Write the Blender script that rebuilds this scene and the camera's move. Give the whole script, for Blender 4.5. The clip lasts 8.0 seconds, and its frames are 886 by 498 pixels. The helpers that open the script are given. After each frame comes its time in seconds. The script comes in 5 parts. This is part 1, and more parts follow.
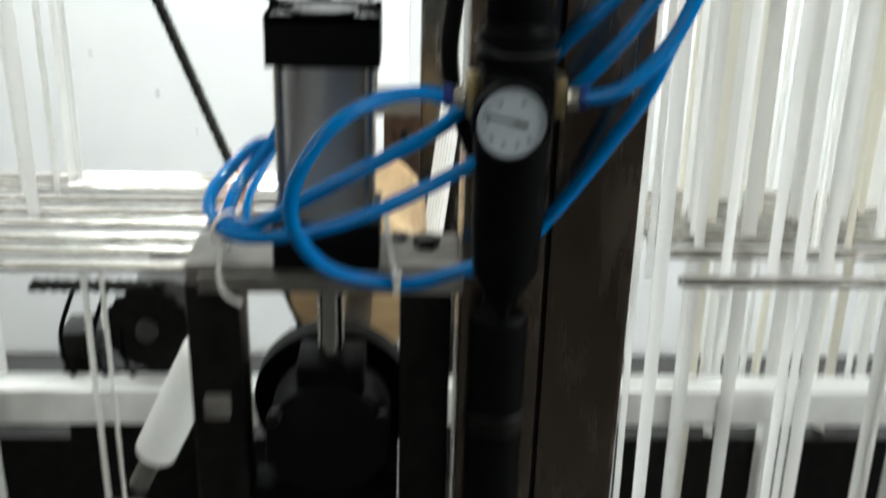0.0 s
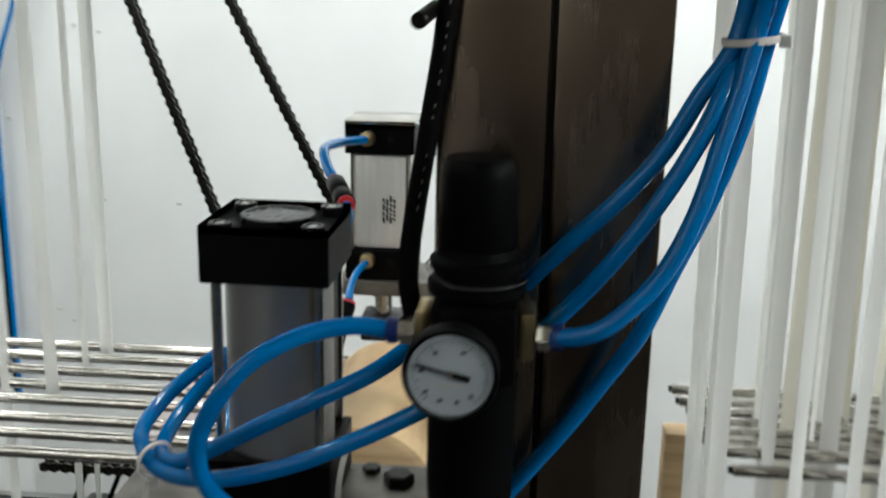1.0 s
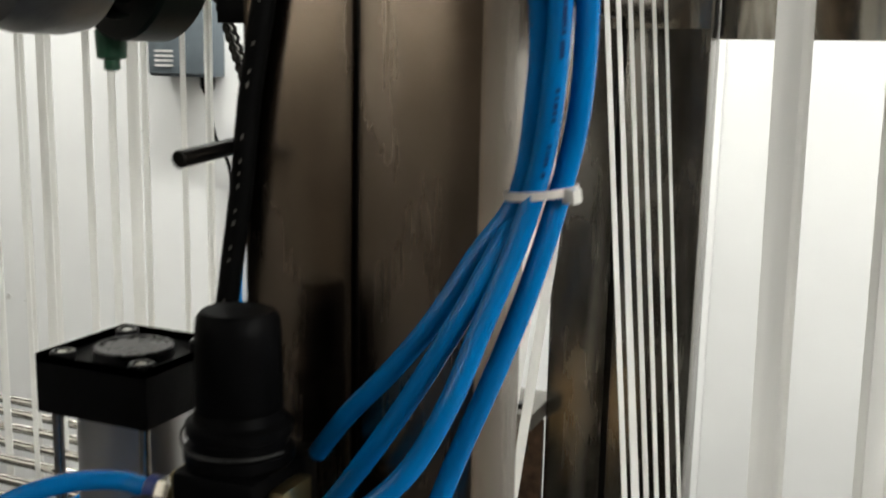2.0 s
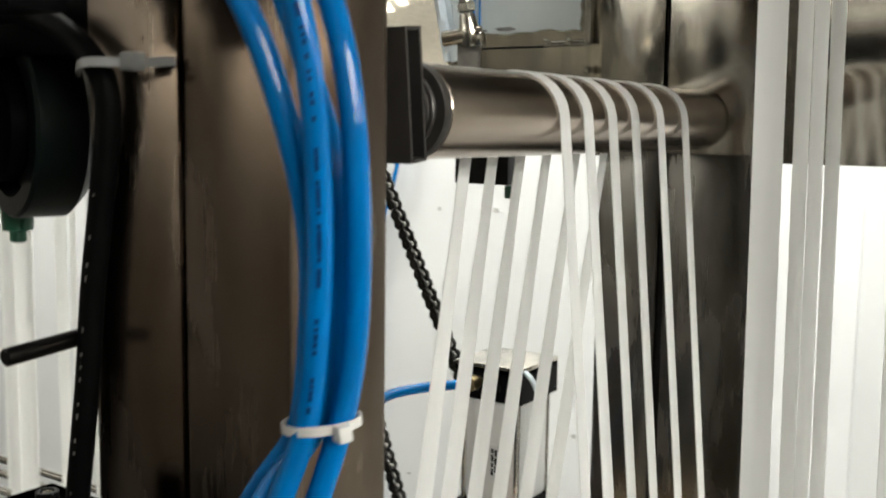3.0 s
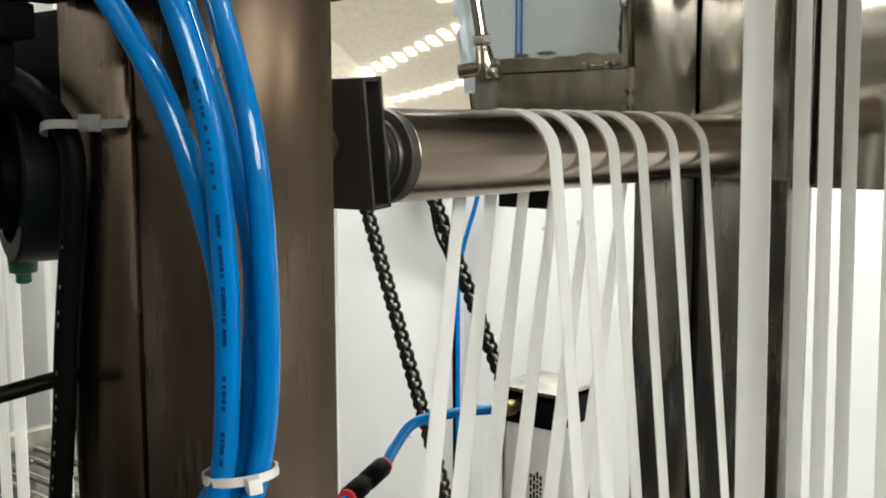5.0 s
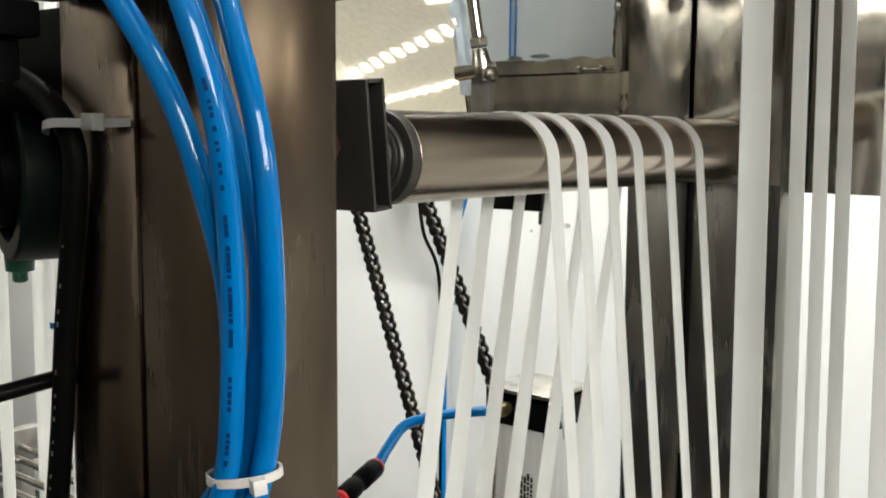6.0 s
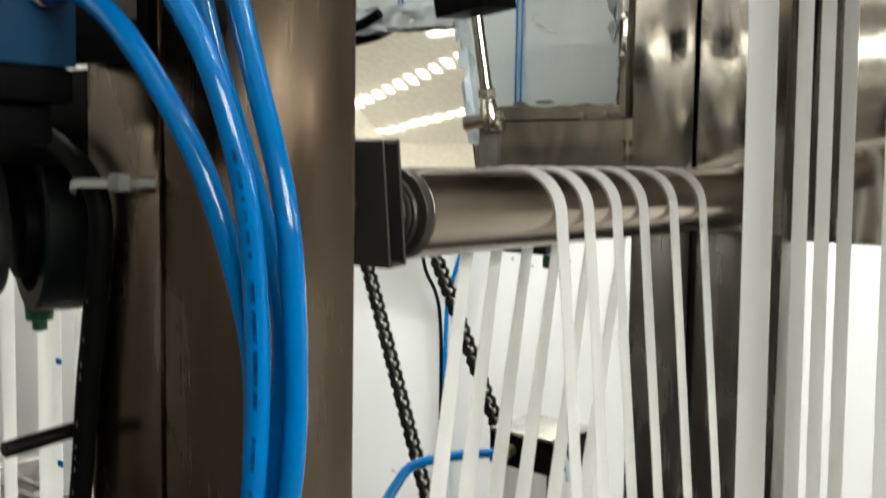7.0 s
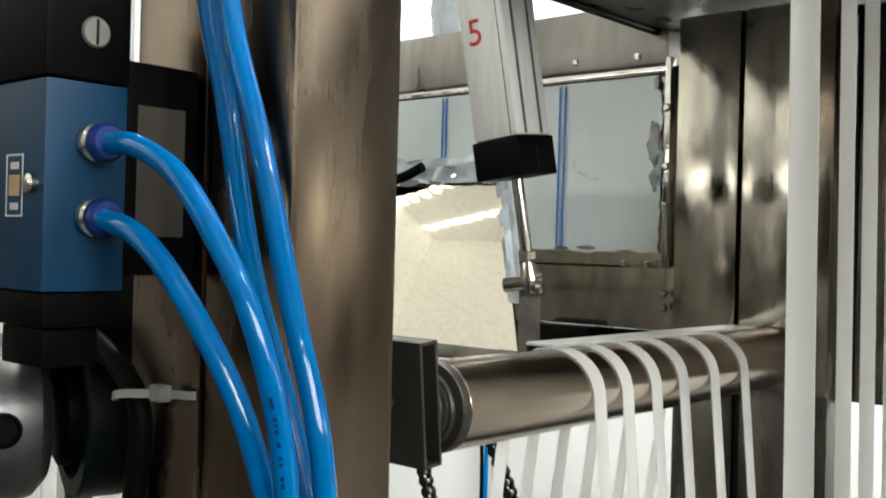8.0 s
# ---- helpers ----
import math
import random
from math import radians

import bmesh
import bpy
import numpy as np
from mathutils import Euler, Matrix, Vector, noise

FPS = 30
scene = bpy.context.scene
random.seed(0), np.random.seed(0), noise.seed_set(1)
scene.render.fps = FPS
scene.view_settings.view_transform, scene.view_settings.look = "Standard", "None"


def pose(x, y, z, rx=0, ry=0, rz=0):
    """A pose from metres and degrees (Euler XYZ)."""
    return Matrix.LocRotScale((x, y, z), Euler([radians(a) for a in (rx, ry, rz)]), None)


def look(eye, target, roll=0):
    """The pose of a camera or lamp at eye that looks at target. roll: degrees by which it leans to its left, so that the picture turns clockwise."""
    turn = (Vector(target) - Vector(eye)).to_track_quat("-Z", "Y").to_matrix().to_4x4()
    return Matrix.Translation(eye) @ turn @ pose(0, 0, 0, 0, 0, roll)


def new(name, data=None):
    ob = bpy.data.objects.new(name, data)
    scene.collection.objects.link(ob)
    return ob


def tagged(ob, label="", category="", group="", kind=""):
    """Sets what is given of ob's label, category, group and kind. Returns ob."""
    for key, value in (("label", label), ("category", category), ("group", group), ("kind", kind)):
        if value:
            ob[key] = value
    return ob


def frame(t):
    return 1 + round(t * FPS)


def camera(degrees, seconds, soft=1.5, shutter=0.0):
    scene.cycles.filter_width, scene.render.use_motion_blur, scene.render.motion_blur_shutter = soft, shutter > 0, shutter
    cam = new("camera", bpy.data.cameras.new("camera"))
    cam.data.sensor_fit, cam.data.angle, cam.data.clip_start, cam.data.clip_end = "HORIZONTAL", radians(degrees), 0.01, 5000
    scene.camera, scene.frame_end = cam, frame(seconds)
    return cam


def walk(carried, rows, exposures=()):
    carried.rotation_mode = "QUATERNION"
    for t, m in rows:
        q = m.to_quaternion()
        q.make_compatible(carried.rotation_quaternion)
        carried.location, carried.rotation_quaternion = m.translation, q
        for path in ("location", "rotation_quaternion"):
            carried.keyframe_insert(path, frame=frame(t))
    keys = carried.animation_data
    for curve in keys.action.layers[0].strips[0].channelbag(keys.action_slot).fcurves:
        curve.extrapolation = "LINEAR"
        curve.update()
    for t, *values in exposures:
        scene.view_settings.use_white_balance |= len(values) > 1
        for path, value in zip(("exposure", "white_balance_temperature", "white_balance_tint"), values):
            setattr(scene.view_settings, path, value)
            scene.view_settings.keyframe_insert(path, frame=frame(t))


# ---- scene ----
cam = camera(46.4, 8.0, soft=1.9, shutter=0.6)
PATH = [
    (0, (-0.168, -0.68, 1.344), (-0.085, 1.173, 0.591), 1.5),
    (0.2, (-0.144, -0.651, 1.346), (-0.086, 1.251, 0.732), 1.9),
    (0.5, (-0.131, -0.612, 1.36), (-0.092, 1.315, 0.825), 1.8),
    (0.7, (-0.114, -0.593, 1.365), (-0.142, 1.334, 0.829), 1.1),
    (1, (-0.072, -0.557, 1.368), (-0.234, 1.371, 0.861), 1.2),
    (1.2, (-0.024, -0.534, 1.375), (-0.306, 1.388, 0.897), 1.4),
    (1.5, (0.067, -0.487, 1.377), (-0.45, 1.407, 0.997), 1.8),
    (1.8, (0.139, -0.449, 1.379), (-0.559, 1.395, 1.056), 1.5),
    (2, (0.162, -0.428, 1.393), (-0.597, 1.388, 1.039), 1.2),
    (2.2, (0.182, -0.401, 1.401), (-0.644, 1.399, 1.121), 1.8),
    (3.3, (0.322, -0.293, 1.468), (-0.889, 1.279, 1.219), -0.0),
    (3.5, (0.346, -0.285, 1.471), (-0.928, 1.236, 1.221), -0.3),
    (4, (0.362, -0.268, 1.474), (-0.93, 1.24, 1.236), -0.3),
    (4.5, (0.356, -0.269, 1.475), (-0.93, 1.245, 1.241), -0.3),
    (6, (0.343, -0.277, 1.476), (-0.911, 1.265, 1.247), 0.4),
    (6.5, (0.346, -0.283, 1.477), (-0.898, 1.267, 1.256), 0.7),
    (7, (0.345, -0.292, 1.492), (-0.91, 1.256, 1.318), 0.9),
    (7.2, (0.346, -0.291, 1.511), (-0.937, 1.237, 1.376), 0.9),
    (7.5, (0.346, -0.291, 1.535), (-0.973, 1.212, 1.489), 0.8),
    (8, (0.347, -0.291, 1.552), (-0.98, 1.206, 1.547), 1.5),
]
EXPOSURES = [(0, 0.62, 6050, 5), (0.5, 0.13, 6050, 5), (1.2, 0.05, 6150, 6), (1.8, 0.1, 6500, 9), (2.2, 0.16, 6520, 8), (4.0, 0.3, 6500, 8), (6.6, 0.3, 6500, 7), (7.5, 0.32, 6380, 7), (8.0, 0.34, 6350, 6)]
walk(cam, [(t, look(eye, target, roll)) for t, eye, target, roll in PATH], EXPOSURES)

# ---- world and light ----
world = bpy.data.worlds.new("hall_world")
scene.world = world
world.use_nodes = True
wn = world.node_tree
sky = wn.nodes.new("ShaderNodeTexSky")
sky.sky_type, sky.sun_disc = "NISHITA", False
sky.sun_elevation, sky.sun_rotation = radians(40), radians(150)
wn.links.new(sky.outputs[0], wn.nodes["Background"].inputs[0])
wn.nodes["Background"].inputs[1].default_value = 0.1

ROOM = dict(x0=-4.5, x1=4.5, y0=-3.4, y1=1.85, z1=4.2)


def area_lamp(name, m, sx, sy, watts, colour):
    lamp = bpy.data.lights.new(name, "AREA")
    lamp.shape, lamp.size, lamp.size_y, lamp.energy, lamp.color = "RECTANGLE", sx, sy, watts, colour
    ob = new(name, lamp)
    ob.matrix_world = m
    return ob


TUBE_ROWS = [(-2.6, 1.0), (-0.9, 1.0), (0.8, 1.0), (2.5, 1.0), (-2.4, -1.9), (2.4, -1.9)]
for tx, ty in TUBE_ROWS:
    area_lamp("tube_lamp", pose(tx, ty, 3.83), 1.2, 0.16, 92 if ty > 0 else 2, (1.0, 0.985, 0.925))
# windows: x, half width, sill, head, watts in the south wall; y likewise in the east wall
WINDOWS = [(-3.35 + 0.19 * k, 0.082, 1.97, 2.13, 0) for k in range(13)]
# the east openings are added out of view, as fill light on the straps
EAST_FILL = [(-2.7, 0.5, 2.25, 3.35, 46), (-1.5, 0.5, 2.25, 3.35, 46), (-0.3, 0.5, 2.25, 3.35, 46)]
for wy, wh, wa, wb, watts in EAST_FILL:
    area_lamp("window_light", pose(ROOM["x1"] - 0.02, wy, (wa + wb) / 2, 90, 0, 90), wh * 2 - 0.04, wb - wa - 0.04, watts, (1.0, 0.99, 0.95))

# ---- materials ----
MATS = {}


def mat(name, base, rough=0.5, metal=0.0, vary=0.15, scale=30.0, bump=0.0, bscale=200.0, stretch=(1, 1, 1),
        rvary=0.1, spec=0.5, transmit=0.0, emit=None, second=None, coat=0.0, bdist=0.001):
    if name in MATS:
        return MATS[name]
    m = bpy.data.materials.new(name)
    m.use_nodes = True
    nt = m.node_tree
    p = nt.nodes["Principled BSDF"]
    L = nt.links.new
    tc = nt.nodes.new("ShaderNodeTexCoord")
    mp = nt.nodes.new("ShaderNodeMapping")
    mp.inputs["Scale"].default_value = stretch
    L(tc.outputs["Object"], mp.inputs[0])
    n1 = nt.nodes.new("ShaderNodeTexNoise")
    n1.inputs["Scale"].default_value, n1.inputs["Detail"].default_value = scale, 5
    L(mp.outputs[0], n1.inputs["Vector"])
    n2 = nt.nodes.new("ShaderNodeTexNoise")
    n2.inputs["Scale"].default_value, n2.inputs["Detail"].default_value = bscale, 3
    L(mp.outputs[0], n2.inputs["Vector"])
    ramp = nt.nodes.new("ShaderNodeValToRGB")
    lo = [c * (1 - vary) for c in base]
    hi = second if second else [min(1, c * (1 + vary)) for c in base]
    ramp.color_ramp.elements[0].position, ramp.color_ramp.elements[1].position = 0.3, 0.7
    ramp.color_ramp.elements[0].color = (*lo, 1)
    ramp.color_ramp.elements[1].color = (*hi, 1)
    L(n1.outputs[0], ramp.inputs[0])
    L(ramp.outputs[0], p.inputs["Base Color"])
    mr = nt.nodes.new("ShaderNodeMapRange")
    mr.inputs[3].default_value, mr.inputs[4].default_value = max(0.02, rough - rvary), min(1, rough + rvary)
    mx = nt.nodes.new("ShaderNodeMath")
    mx.operation = "ADD"
    L(n1.outputs[0], mx.inputs[0])
    L(n2.outputs[0], mx.inputs[1])
    hf = nt.nodes.new("ShaderNodeMath")
    hf.operation = "MULTIPLY"
    hf.inputs[1].default_value = 0.5
    L(mx.outputs[0], hf.inputs[0])
    L(hf.outputs[0], mr.inputs[0])
    L(mr.outputs[0], p.inputs["Roughness"])
    p.inputs["Metallic"].default_value = metal
    p.inputs["Specular IOR Level"].default_value = spec
    p.inputs["Transmission Weight"].default_value = transmit
    p.inputs["Coat Weight"].default_value = coat
    if bump:
        b = nt.nodes.new("ShaderNodeBump")
        b.inputs["Strength"].default_value, b.inputs["Distance"].default_value = bump, bdist
        L(n2.outputs[0], b.inputs["Height"])
        L(b.outputs[0], p.inputs["Normal"])
    if emit:
        p.inputs["Emission Color"].default_value = (*emit[:3], 1)
        p.inputs["Emission Strength"].default_value = emit[3]
    MATS[name] = m
    return m


def strap_mat(name, low, high):
    m = bpy.data.materials.new(name)
    m.use_nodes = True
    nt = m.node_tree
    out = nt.nodes["Material Output"]
    p = nt.nodes["Principled BSDF"]
    tl = nt.nodes.new("ShaderNodeBsdfTranslucent")
    mixer = nt.nodes.new("ShaderNodeMixShader")
    tc = nt.nodes.new("ShaderNodeTexCoord")
    mp = nt.nodes.new("ShaderNodeMapping")
    mp.inputs["Scale"].default_value = (60, 60, 2)
    ns = nt.nodes.new("ShaderNodeTexNoise")
    ns.inputs["Scale"].default_value = 3.0
    ramp = nt.nodes.new("ShaderNodeValToRGB")
    ramp.color_ramp.elements[0].color = (*low, 1)
    ramp.color_ramp.elements[1].color = (*high, 1)
    L = nt.links.new
    L(tc.outputs["Object"], mp.inputs[0])
    L(mp.outputs[0], ns.inputs["Vector"])
    L(ns.outputs[0], ramp.inputs[0])
    L(ramp.outputs[0], p.inputs["Base Color"])
    L(ramp.outputs[0], tl.inputs["Color"])
    p.inputs["Roughness"].default_value = 0.38
    mixer.inputs[0].default_value = 0.48
    L(p.outputs[0], mixer.inputs[1])
    L(tl.outputs[0], mixer.inputs[2])
    L(mixer.outputs[0], out.inputs[0])
    return m


STRAP = strap_mat("white_strap", (0.89, 0.89, 0.875), (0.96, 0.96, 0.945))
STRAPW = strap_mat("cream_strap", (0.87, 0.85, 0.77), (0.94, 0.92, 0.86))


def steel_mat(name, low, high, rough, stain, blotch=9.0, wave=0.0, brush=0.25):
    """Brushed sheet: cloudy stains, fine upright brush lines in the gloss, optional slow waves."""
    m = bpy.data.materials.new(name)
    m.use_nodes = True
    nt = m.node_tree
    L = nt.links.new
    p = nt.nodes["Principled BSDF"]
    p.inputs["Metallic"].default_value = 1.0
    tc = nt.nodes.new("ShaderNodeTexCoord")

    def cloud(size, detail, stretch, warp=0.0):
        mp = nt.nodes.new("ShaderNodeMapping")
        mp.inputs["Scale"].default_value = stretch
        L(tc.outputs["Object"], mp.inputs[0])
        n = nt.nodes.new("ShaderNodeTexNoise")
        n.inputs["Scale"].default_value, n.inputs["Detail"].default_value, n.inputs["Distortion"].default_value = size, detail, warp
        L(mp.outputs[0], n.inputs["Vector"])
        return n.outputs[0]

    def ramp(fac, a, b, ca, cb):
        r = nt.nodes.new("ShaderNodeValToRGB")
        r.color_ramp.elements[0].position, r.color_ramp.elements[1].position = a, b
        r.color_ramp.elements[0].color, r.color_ramp.elements[1].color = (*ca, 1), (*cb, 1)
        L(fac, r.inputs[0])
        return r.outputs[0]

    big = cloud(blotch, 4, (1.0, 1.0, 0.55), 0.6)
    fine = cloud(26.0, 5, (1.3, 1.3, 0.35), 0.3)
    lines = cloud(60.0, 3, (9.0, 9.0, 0.12))
    mix = nt.nodes.new("ShaderNodeMix")
    mix.data_type, mix.blend_type = "RGBA", "MULTIPLY"
    mix.inputs["Factor"].default_value = 1.0
    L(ramp(big, 0.34, 0.68, low, high), mix.inputs[6])
    L(ramp(fine, 0.32, 0.62, stain, (1.0, 1.0, 1.0)), mix.inputs[7])
    L(mix.outputs[2], p.inputs["Base Color"])
    add = nt.nodes.new("ShaderNodeMath")
    add.operation = "MULTIPLY_ADD"
    L(lines, add.inputs[0])
    add.inputs[1].default_value = brush
    L(fine, add.inputs[2])
    mr = nt.nodes.new("ShaderNodeMapRange")
    mr.inputs[1].default_value, mr.inputs[2].default_value = 0.35, 0.95
    mr.inputs[3].default_value, mr.inputs[4].default_value = rough * 0.6, rough * 1.5
    L(add.outputs[0], mr.inputs[0])
    L(mr.outputs[0], p.inputs["Roughness"])
    if wave:
        b = nt.nodes.new("ShaderNodeBump")
        b.inputs["Strength"].default_value, b.inputs["Distance"].default_value = wave, 0.004
        L(cloud(7.0, 6, (2.4, 2.4, 0.8), 1.0), b.inputs["Height"])
        L(b.outputs[0], p.inputs["Normal"])
    MATS[name] = m
    return m


STEEL = steel_mat("brushed_stainless", (0.150, 0.118, 0.090), (0.245, 0.200, 0.158), 0.245, (0.74, 0.70, 0.66), 8.0, 0.03)
SHEET = steel_mat("sheet_stainless", (0.36, 0.34, 0.30), (0.74, 0.69, 0.59), 0.16, (0.68, 0.67, 0.65), 13.0, 0.30)
FARSTEEL = steel_mat("grey_stainless", (0.150, 0.140, 0.124), (0.250, 0.235, 0.208), 0.25, (0.66, 0.66, 0.66), 10.0, 0.05)
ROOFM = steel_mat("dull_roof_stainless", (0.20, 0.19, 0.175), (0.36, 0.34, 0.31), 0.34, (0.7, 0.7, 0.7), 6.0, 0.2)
PLATE = mat("mirror_plate_stainless", (0.54, 0.51, 0.45), 0.09, 1.0, 0.25, 7.0, 0.10, 7.0, (1.5, 1.5, 0.8), 0.05, second=(0.70, 0.66, 0.58), bdist=0.004)
FLAPM = mat("polished_stainless", (0.50, 0.465, 0.40), 0.026, 1.0, 0.10, 5.0, 0.05, 6.0, (1, 1, 1), 0.008, bdist=0.004)
CHROME = mat("chromed_steel", (0.53, 0.51, 0.47), 0.10, 1.0, 0.1, 20.0, 0.05, 120.0, (0.3, 6, 6), 0.06)
ROLLERM = mat("turned_steel", (0.40, 0.335, 0.28), 0.22, 1.0, 0.28, 22.0, 0.12, 160.0, (3, 0.15, 3), 0.11)
ALU = mat("anodised_aluminium", (0.76, 0.76, 0.75), 0.42, 0.35, 0.08, 25.0, 0.08, 150.0, (6, 6, 0.4), 0.08)
GREYPAINT = mat("grey_steel", (0.165, 0.155, 0.14), 0.45, 0.6, 0.40, 30.0, 0.15, 150.0)
BLACK = mat("black_anodised", (0.003, 0.003, 0.0032), 0.4, 0.0, 0.3, 40.0, 0.1, 300.0, spec=0.05)
BLACKPL = mat("black_plastic", (0.002, 0.002, 0.0022), 0.42, 0.0, 0.3, 60.0, 0.15, 500.0, spec=0.03)
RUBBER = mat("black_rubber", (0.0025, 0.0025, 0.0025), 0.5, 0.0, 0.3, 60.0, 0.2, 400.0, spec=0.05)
DARKST = mat("dark_oiled_steel", (0.011, 0.0103, 0.0095), 0.35, 0.8, 0.4, 60.0, 0.2, 250.0)
CHAINM = mat("oiled_chain_steel", (0.028, 0.026, 0.023), 0.32, 0.9, 0.4, 120.0, 0.1, 400.0)
ROLLCH = mat("worn_chain_roller", (0.26, 0.25, 0.23), 0.28, 1.0, 0.2, 90.0)
BLUE = mat("blue_polyurethane", (0.0, 0.116, 0.345), 0.07, 0.0, 0.12, 18.0, 0.18, 110.0, spec=0.28, rvary=0.03)
NAVY = mat("navy_collar", (0.004, 0.018, 0.12), 0.35, 0.0, 0.1)
INK = mat("dark_print", (0.002, 0.026, 0.105), 0.4, 0.0, 0.1, spec=0.1)
VALVEB = mat("blue_valve_paint", (0.003, 0.030, 0.072), 0.42, 0.0, 0.12, 30.0, 0.05, 300.0, spec=0.2)
BRASS = mat("dull_brass", (0.42, 0.34, 0.18), 0.32, 1.0, 0.2, 60.0)
NICKEL = mat("nickel_fitting", (0.60, 0.57, 0.50), 0.22, 1.0, 0.15, 60.0)
TIE = mat("white_nylon", (0.50, 0.49, 0.46), 0.4, 0.0, 0.06, 60.0)
TIEGREY = mat("natural_nylon", (0.20, 0.20, 0.19), 0.4, 0.0, 0.08, 60.0)
DIALINK = mat("faded_dial_print", (0.07, 0.075, 0.09), 0.5, 0.0, 0.3, 200.0, spec=0.1)
WHITEF = mat("gauge_face", (0.33, 0.36, 0.39), 0.45, 0.0, 0.03, 40.0)
RED = mat("red_collar", (0.5, 0.012, 0.02), 0.4, 0.0, 0.1)
GREEN = mat("green_plug", (0.006, 0.075, 0.035), 0.4, 0.0, 0.2)
DKGREEN = mat("dark_green_cast", (0.003, 0.006, 0.005), 0.4, 0.0, 0.3, 40.0, 0.1, 250.0, spec=0.15)
SILVER = mat("silver_cast", (0.14, 0.14, 0.14), 0.38, 0.85, 0.2, 50.0, 0.15, 250.0)
FILM = mat("blue_protective_film", (0.86, 0.94, 0.99), 0.22, 0.0, 0.06, 12.0, 0.25, 30.0, coat=0.0)
FILMLINE = mat("film_print_line", (0.015, 0.22, 0.62), 0.35, 0.0, 0.05)
FILMRAG = mat("crumpled_film", (0.62, 0.70, 0.76), 0.18, 0.0, 0.15, 40.0, 0.5, 60.0, coat=0.5)
WALLM = mat("white_wall_panel", (0.765, 0.775, 0.775), 0.5, 0.0, 0.045, 2.6, 0.05, 60.0)
SMUDGE = mat("grey_wall_smudge", (0.42, 0.42, 0.41), 0.7, 0.0, 0.2, 60.0)
# closing walls out of view, toned to set how dark the steel's reflections are
HALLM = mat("unseen_hall_wall", (0.115, 0.104, 0.090), 0.7, 0.0, 0.2, 2.0, 0.1, 40.0)
CEILM = mat("ceiling_sheet", (0.20, 0.20, 0.195), 0.6, 0.0, 0.12, 2.0, 0.1, 40.0)
REFLBLACK = mat("reflection_black", (0.010, 0.010, 0.010), 0.6, 0.0, 0.2, 3.0, 0.1, 40.0)
FLOORM = mat("grey_epoxy_floor", (0.020, 0.0197, 0.019), 0.5, 0.0, 0.2, 3.0, 0.1, 90.0)
LAMPM = mat("lit_tube", (0.9, 0.9, 0.9), 0.5, emit=(1.0, 0.98, 0.95, 12.0))
SKYM = mat("daylight_pane", (0.8, 0.85, 0.9), 0.5, emit=(1.0, 0.97, 0.90, 9.0))
CARD = mat("tan_wood", (0.46, 0.30, 0.15), 0.6, 0.0, 0.2, 6.0, 0.2, 70.0, (1, 1, 12), second=(0.62, 0.45, 0.25))
BOXG = mat("grey_box_plastic", (0.085, 0.105, 0.12), 0.45, 0.0, 0.1)
WHITEP = mat("white_painted_steel", (0.68, 0.68, 0.66), 0.45, 0.0, 0.1, 20.0, 0.1, 120.0)
# glowing sheet for unseen emitters that brighten what the steel mirrors
GLOWSHEET = mat("added_glow_sheet", (0.8, 0.8, 0.76), 0.6, emit=(1.0, 0.95, 0.88, 0.23))
LABELM = mat("silver_label", (0.55, 0.55, 0.53), 0.4, 0.2, 0.06)
REDINK = mat("red_marker", (0.55, 0.03, 0.03), 0.5, 0.0, 0.2, 150.0)
TANLAB = mat("tan_label_window", (0.42, 0.30, 0.14), 0.4, 0.0, 0.1)


# ---- mesh helpers ----
def smooth(me, angle=35):
    me.polygons.foreach_set("use_smooth", [True] * len(me.polygons))
    me.set_sharp_from_angle(angle=radians(angle))


def part(name, bm, material, parent=None, label="", flat=False):
    me = bpy.data.meshes.new(name)
    root = parent
    while root and root.parent:
        root = root.parent
    if root and root.type == "EMPTY":
        bmesh.ops.translate(bm, verts=bm.verts, vec=-root.location)
    bmesh.ops.recalc_face_normals(bm, faces=bm.faces)
    bm.to_mesh(me)
    bm.free()
    if not flat:
        smooth(me)
    for one in material if isinstance(material, (list, tuple)) else [material]:
        me.materials.append(one)
    ob = new(name, me)
    if parent:
        ob.parent = parent
    if label:
        ob["label"] = label
    return ob


def thing(name, base, label, category, group="", kind=""):
    """An Empty at its base; its parts are given in world places."""
    ob = new(name)
    ob.empty_display_size = 0.02
    ob.location = base
    return tagged(ob, label, category, group, kind)


def add_box(bm, x0, x1, y0, y1, z0, z1, bevel=0.0, mi=0, m=None):
    before = set(bm.verts)
    vs = [bm.verts.new((x, y, z)) for x in (x0, x1) for y in (y0, y1) for z in (z0, z1)]
    fs = [(0, 1, 3, 2), (4, 6, 7, 5), (0, 4, 5, 1), (2, 3, 7, 6), (0, 2, 6, 4), (1, 5, 7, 3)]
    faces = [bm.faces.new([vs[i] for i in f]) for f in fs]
    if bevel:
        es = {e for f in faces for e in f.edges}
        bmesh.ops.bevel(bm, geom=list(es), offset=bevel, segments=2, affect="EDGES", profile=0.6)
    fresh = [v for v in bm.verts if v not in before]
    for f in {f for v in fresh for f in v.link_faces}:
        f.material_index = mi
    if m is not None:
        for v in fresh:
            v.co = m @ v.co
    return bm


def box(x0, x1, y0, y1, z0, z1, bevel=0.0):
    return add_box(bmesh.new(), x0, x1, y0, y1, z0, z1, bevel)


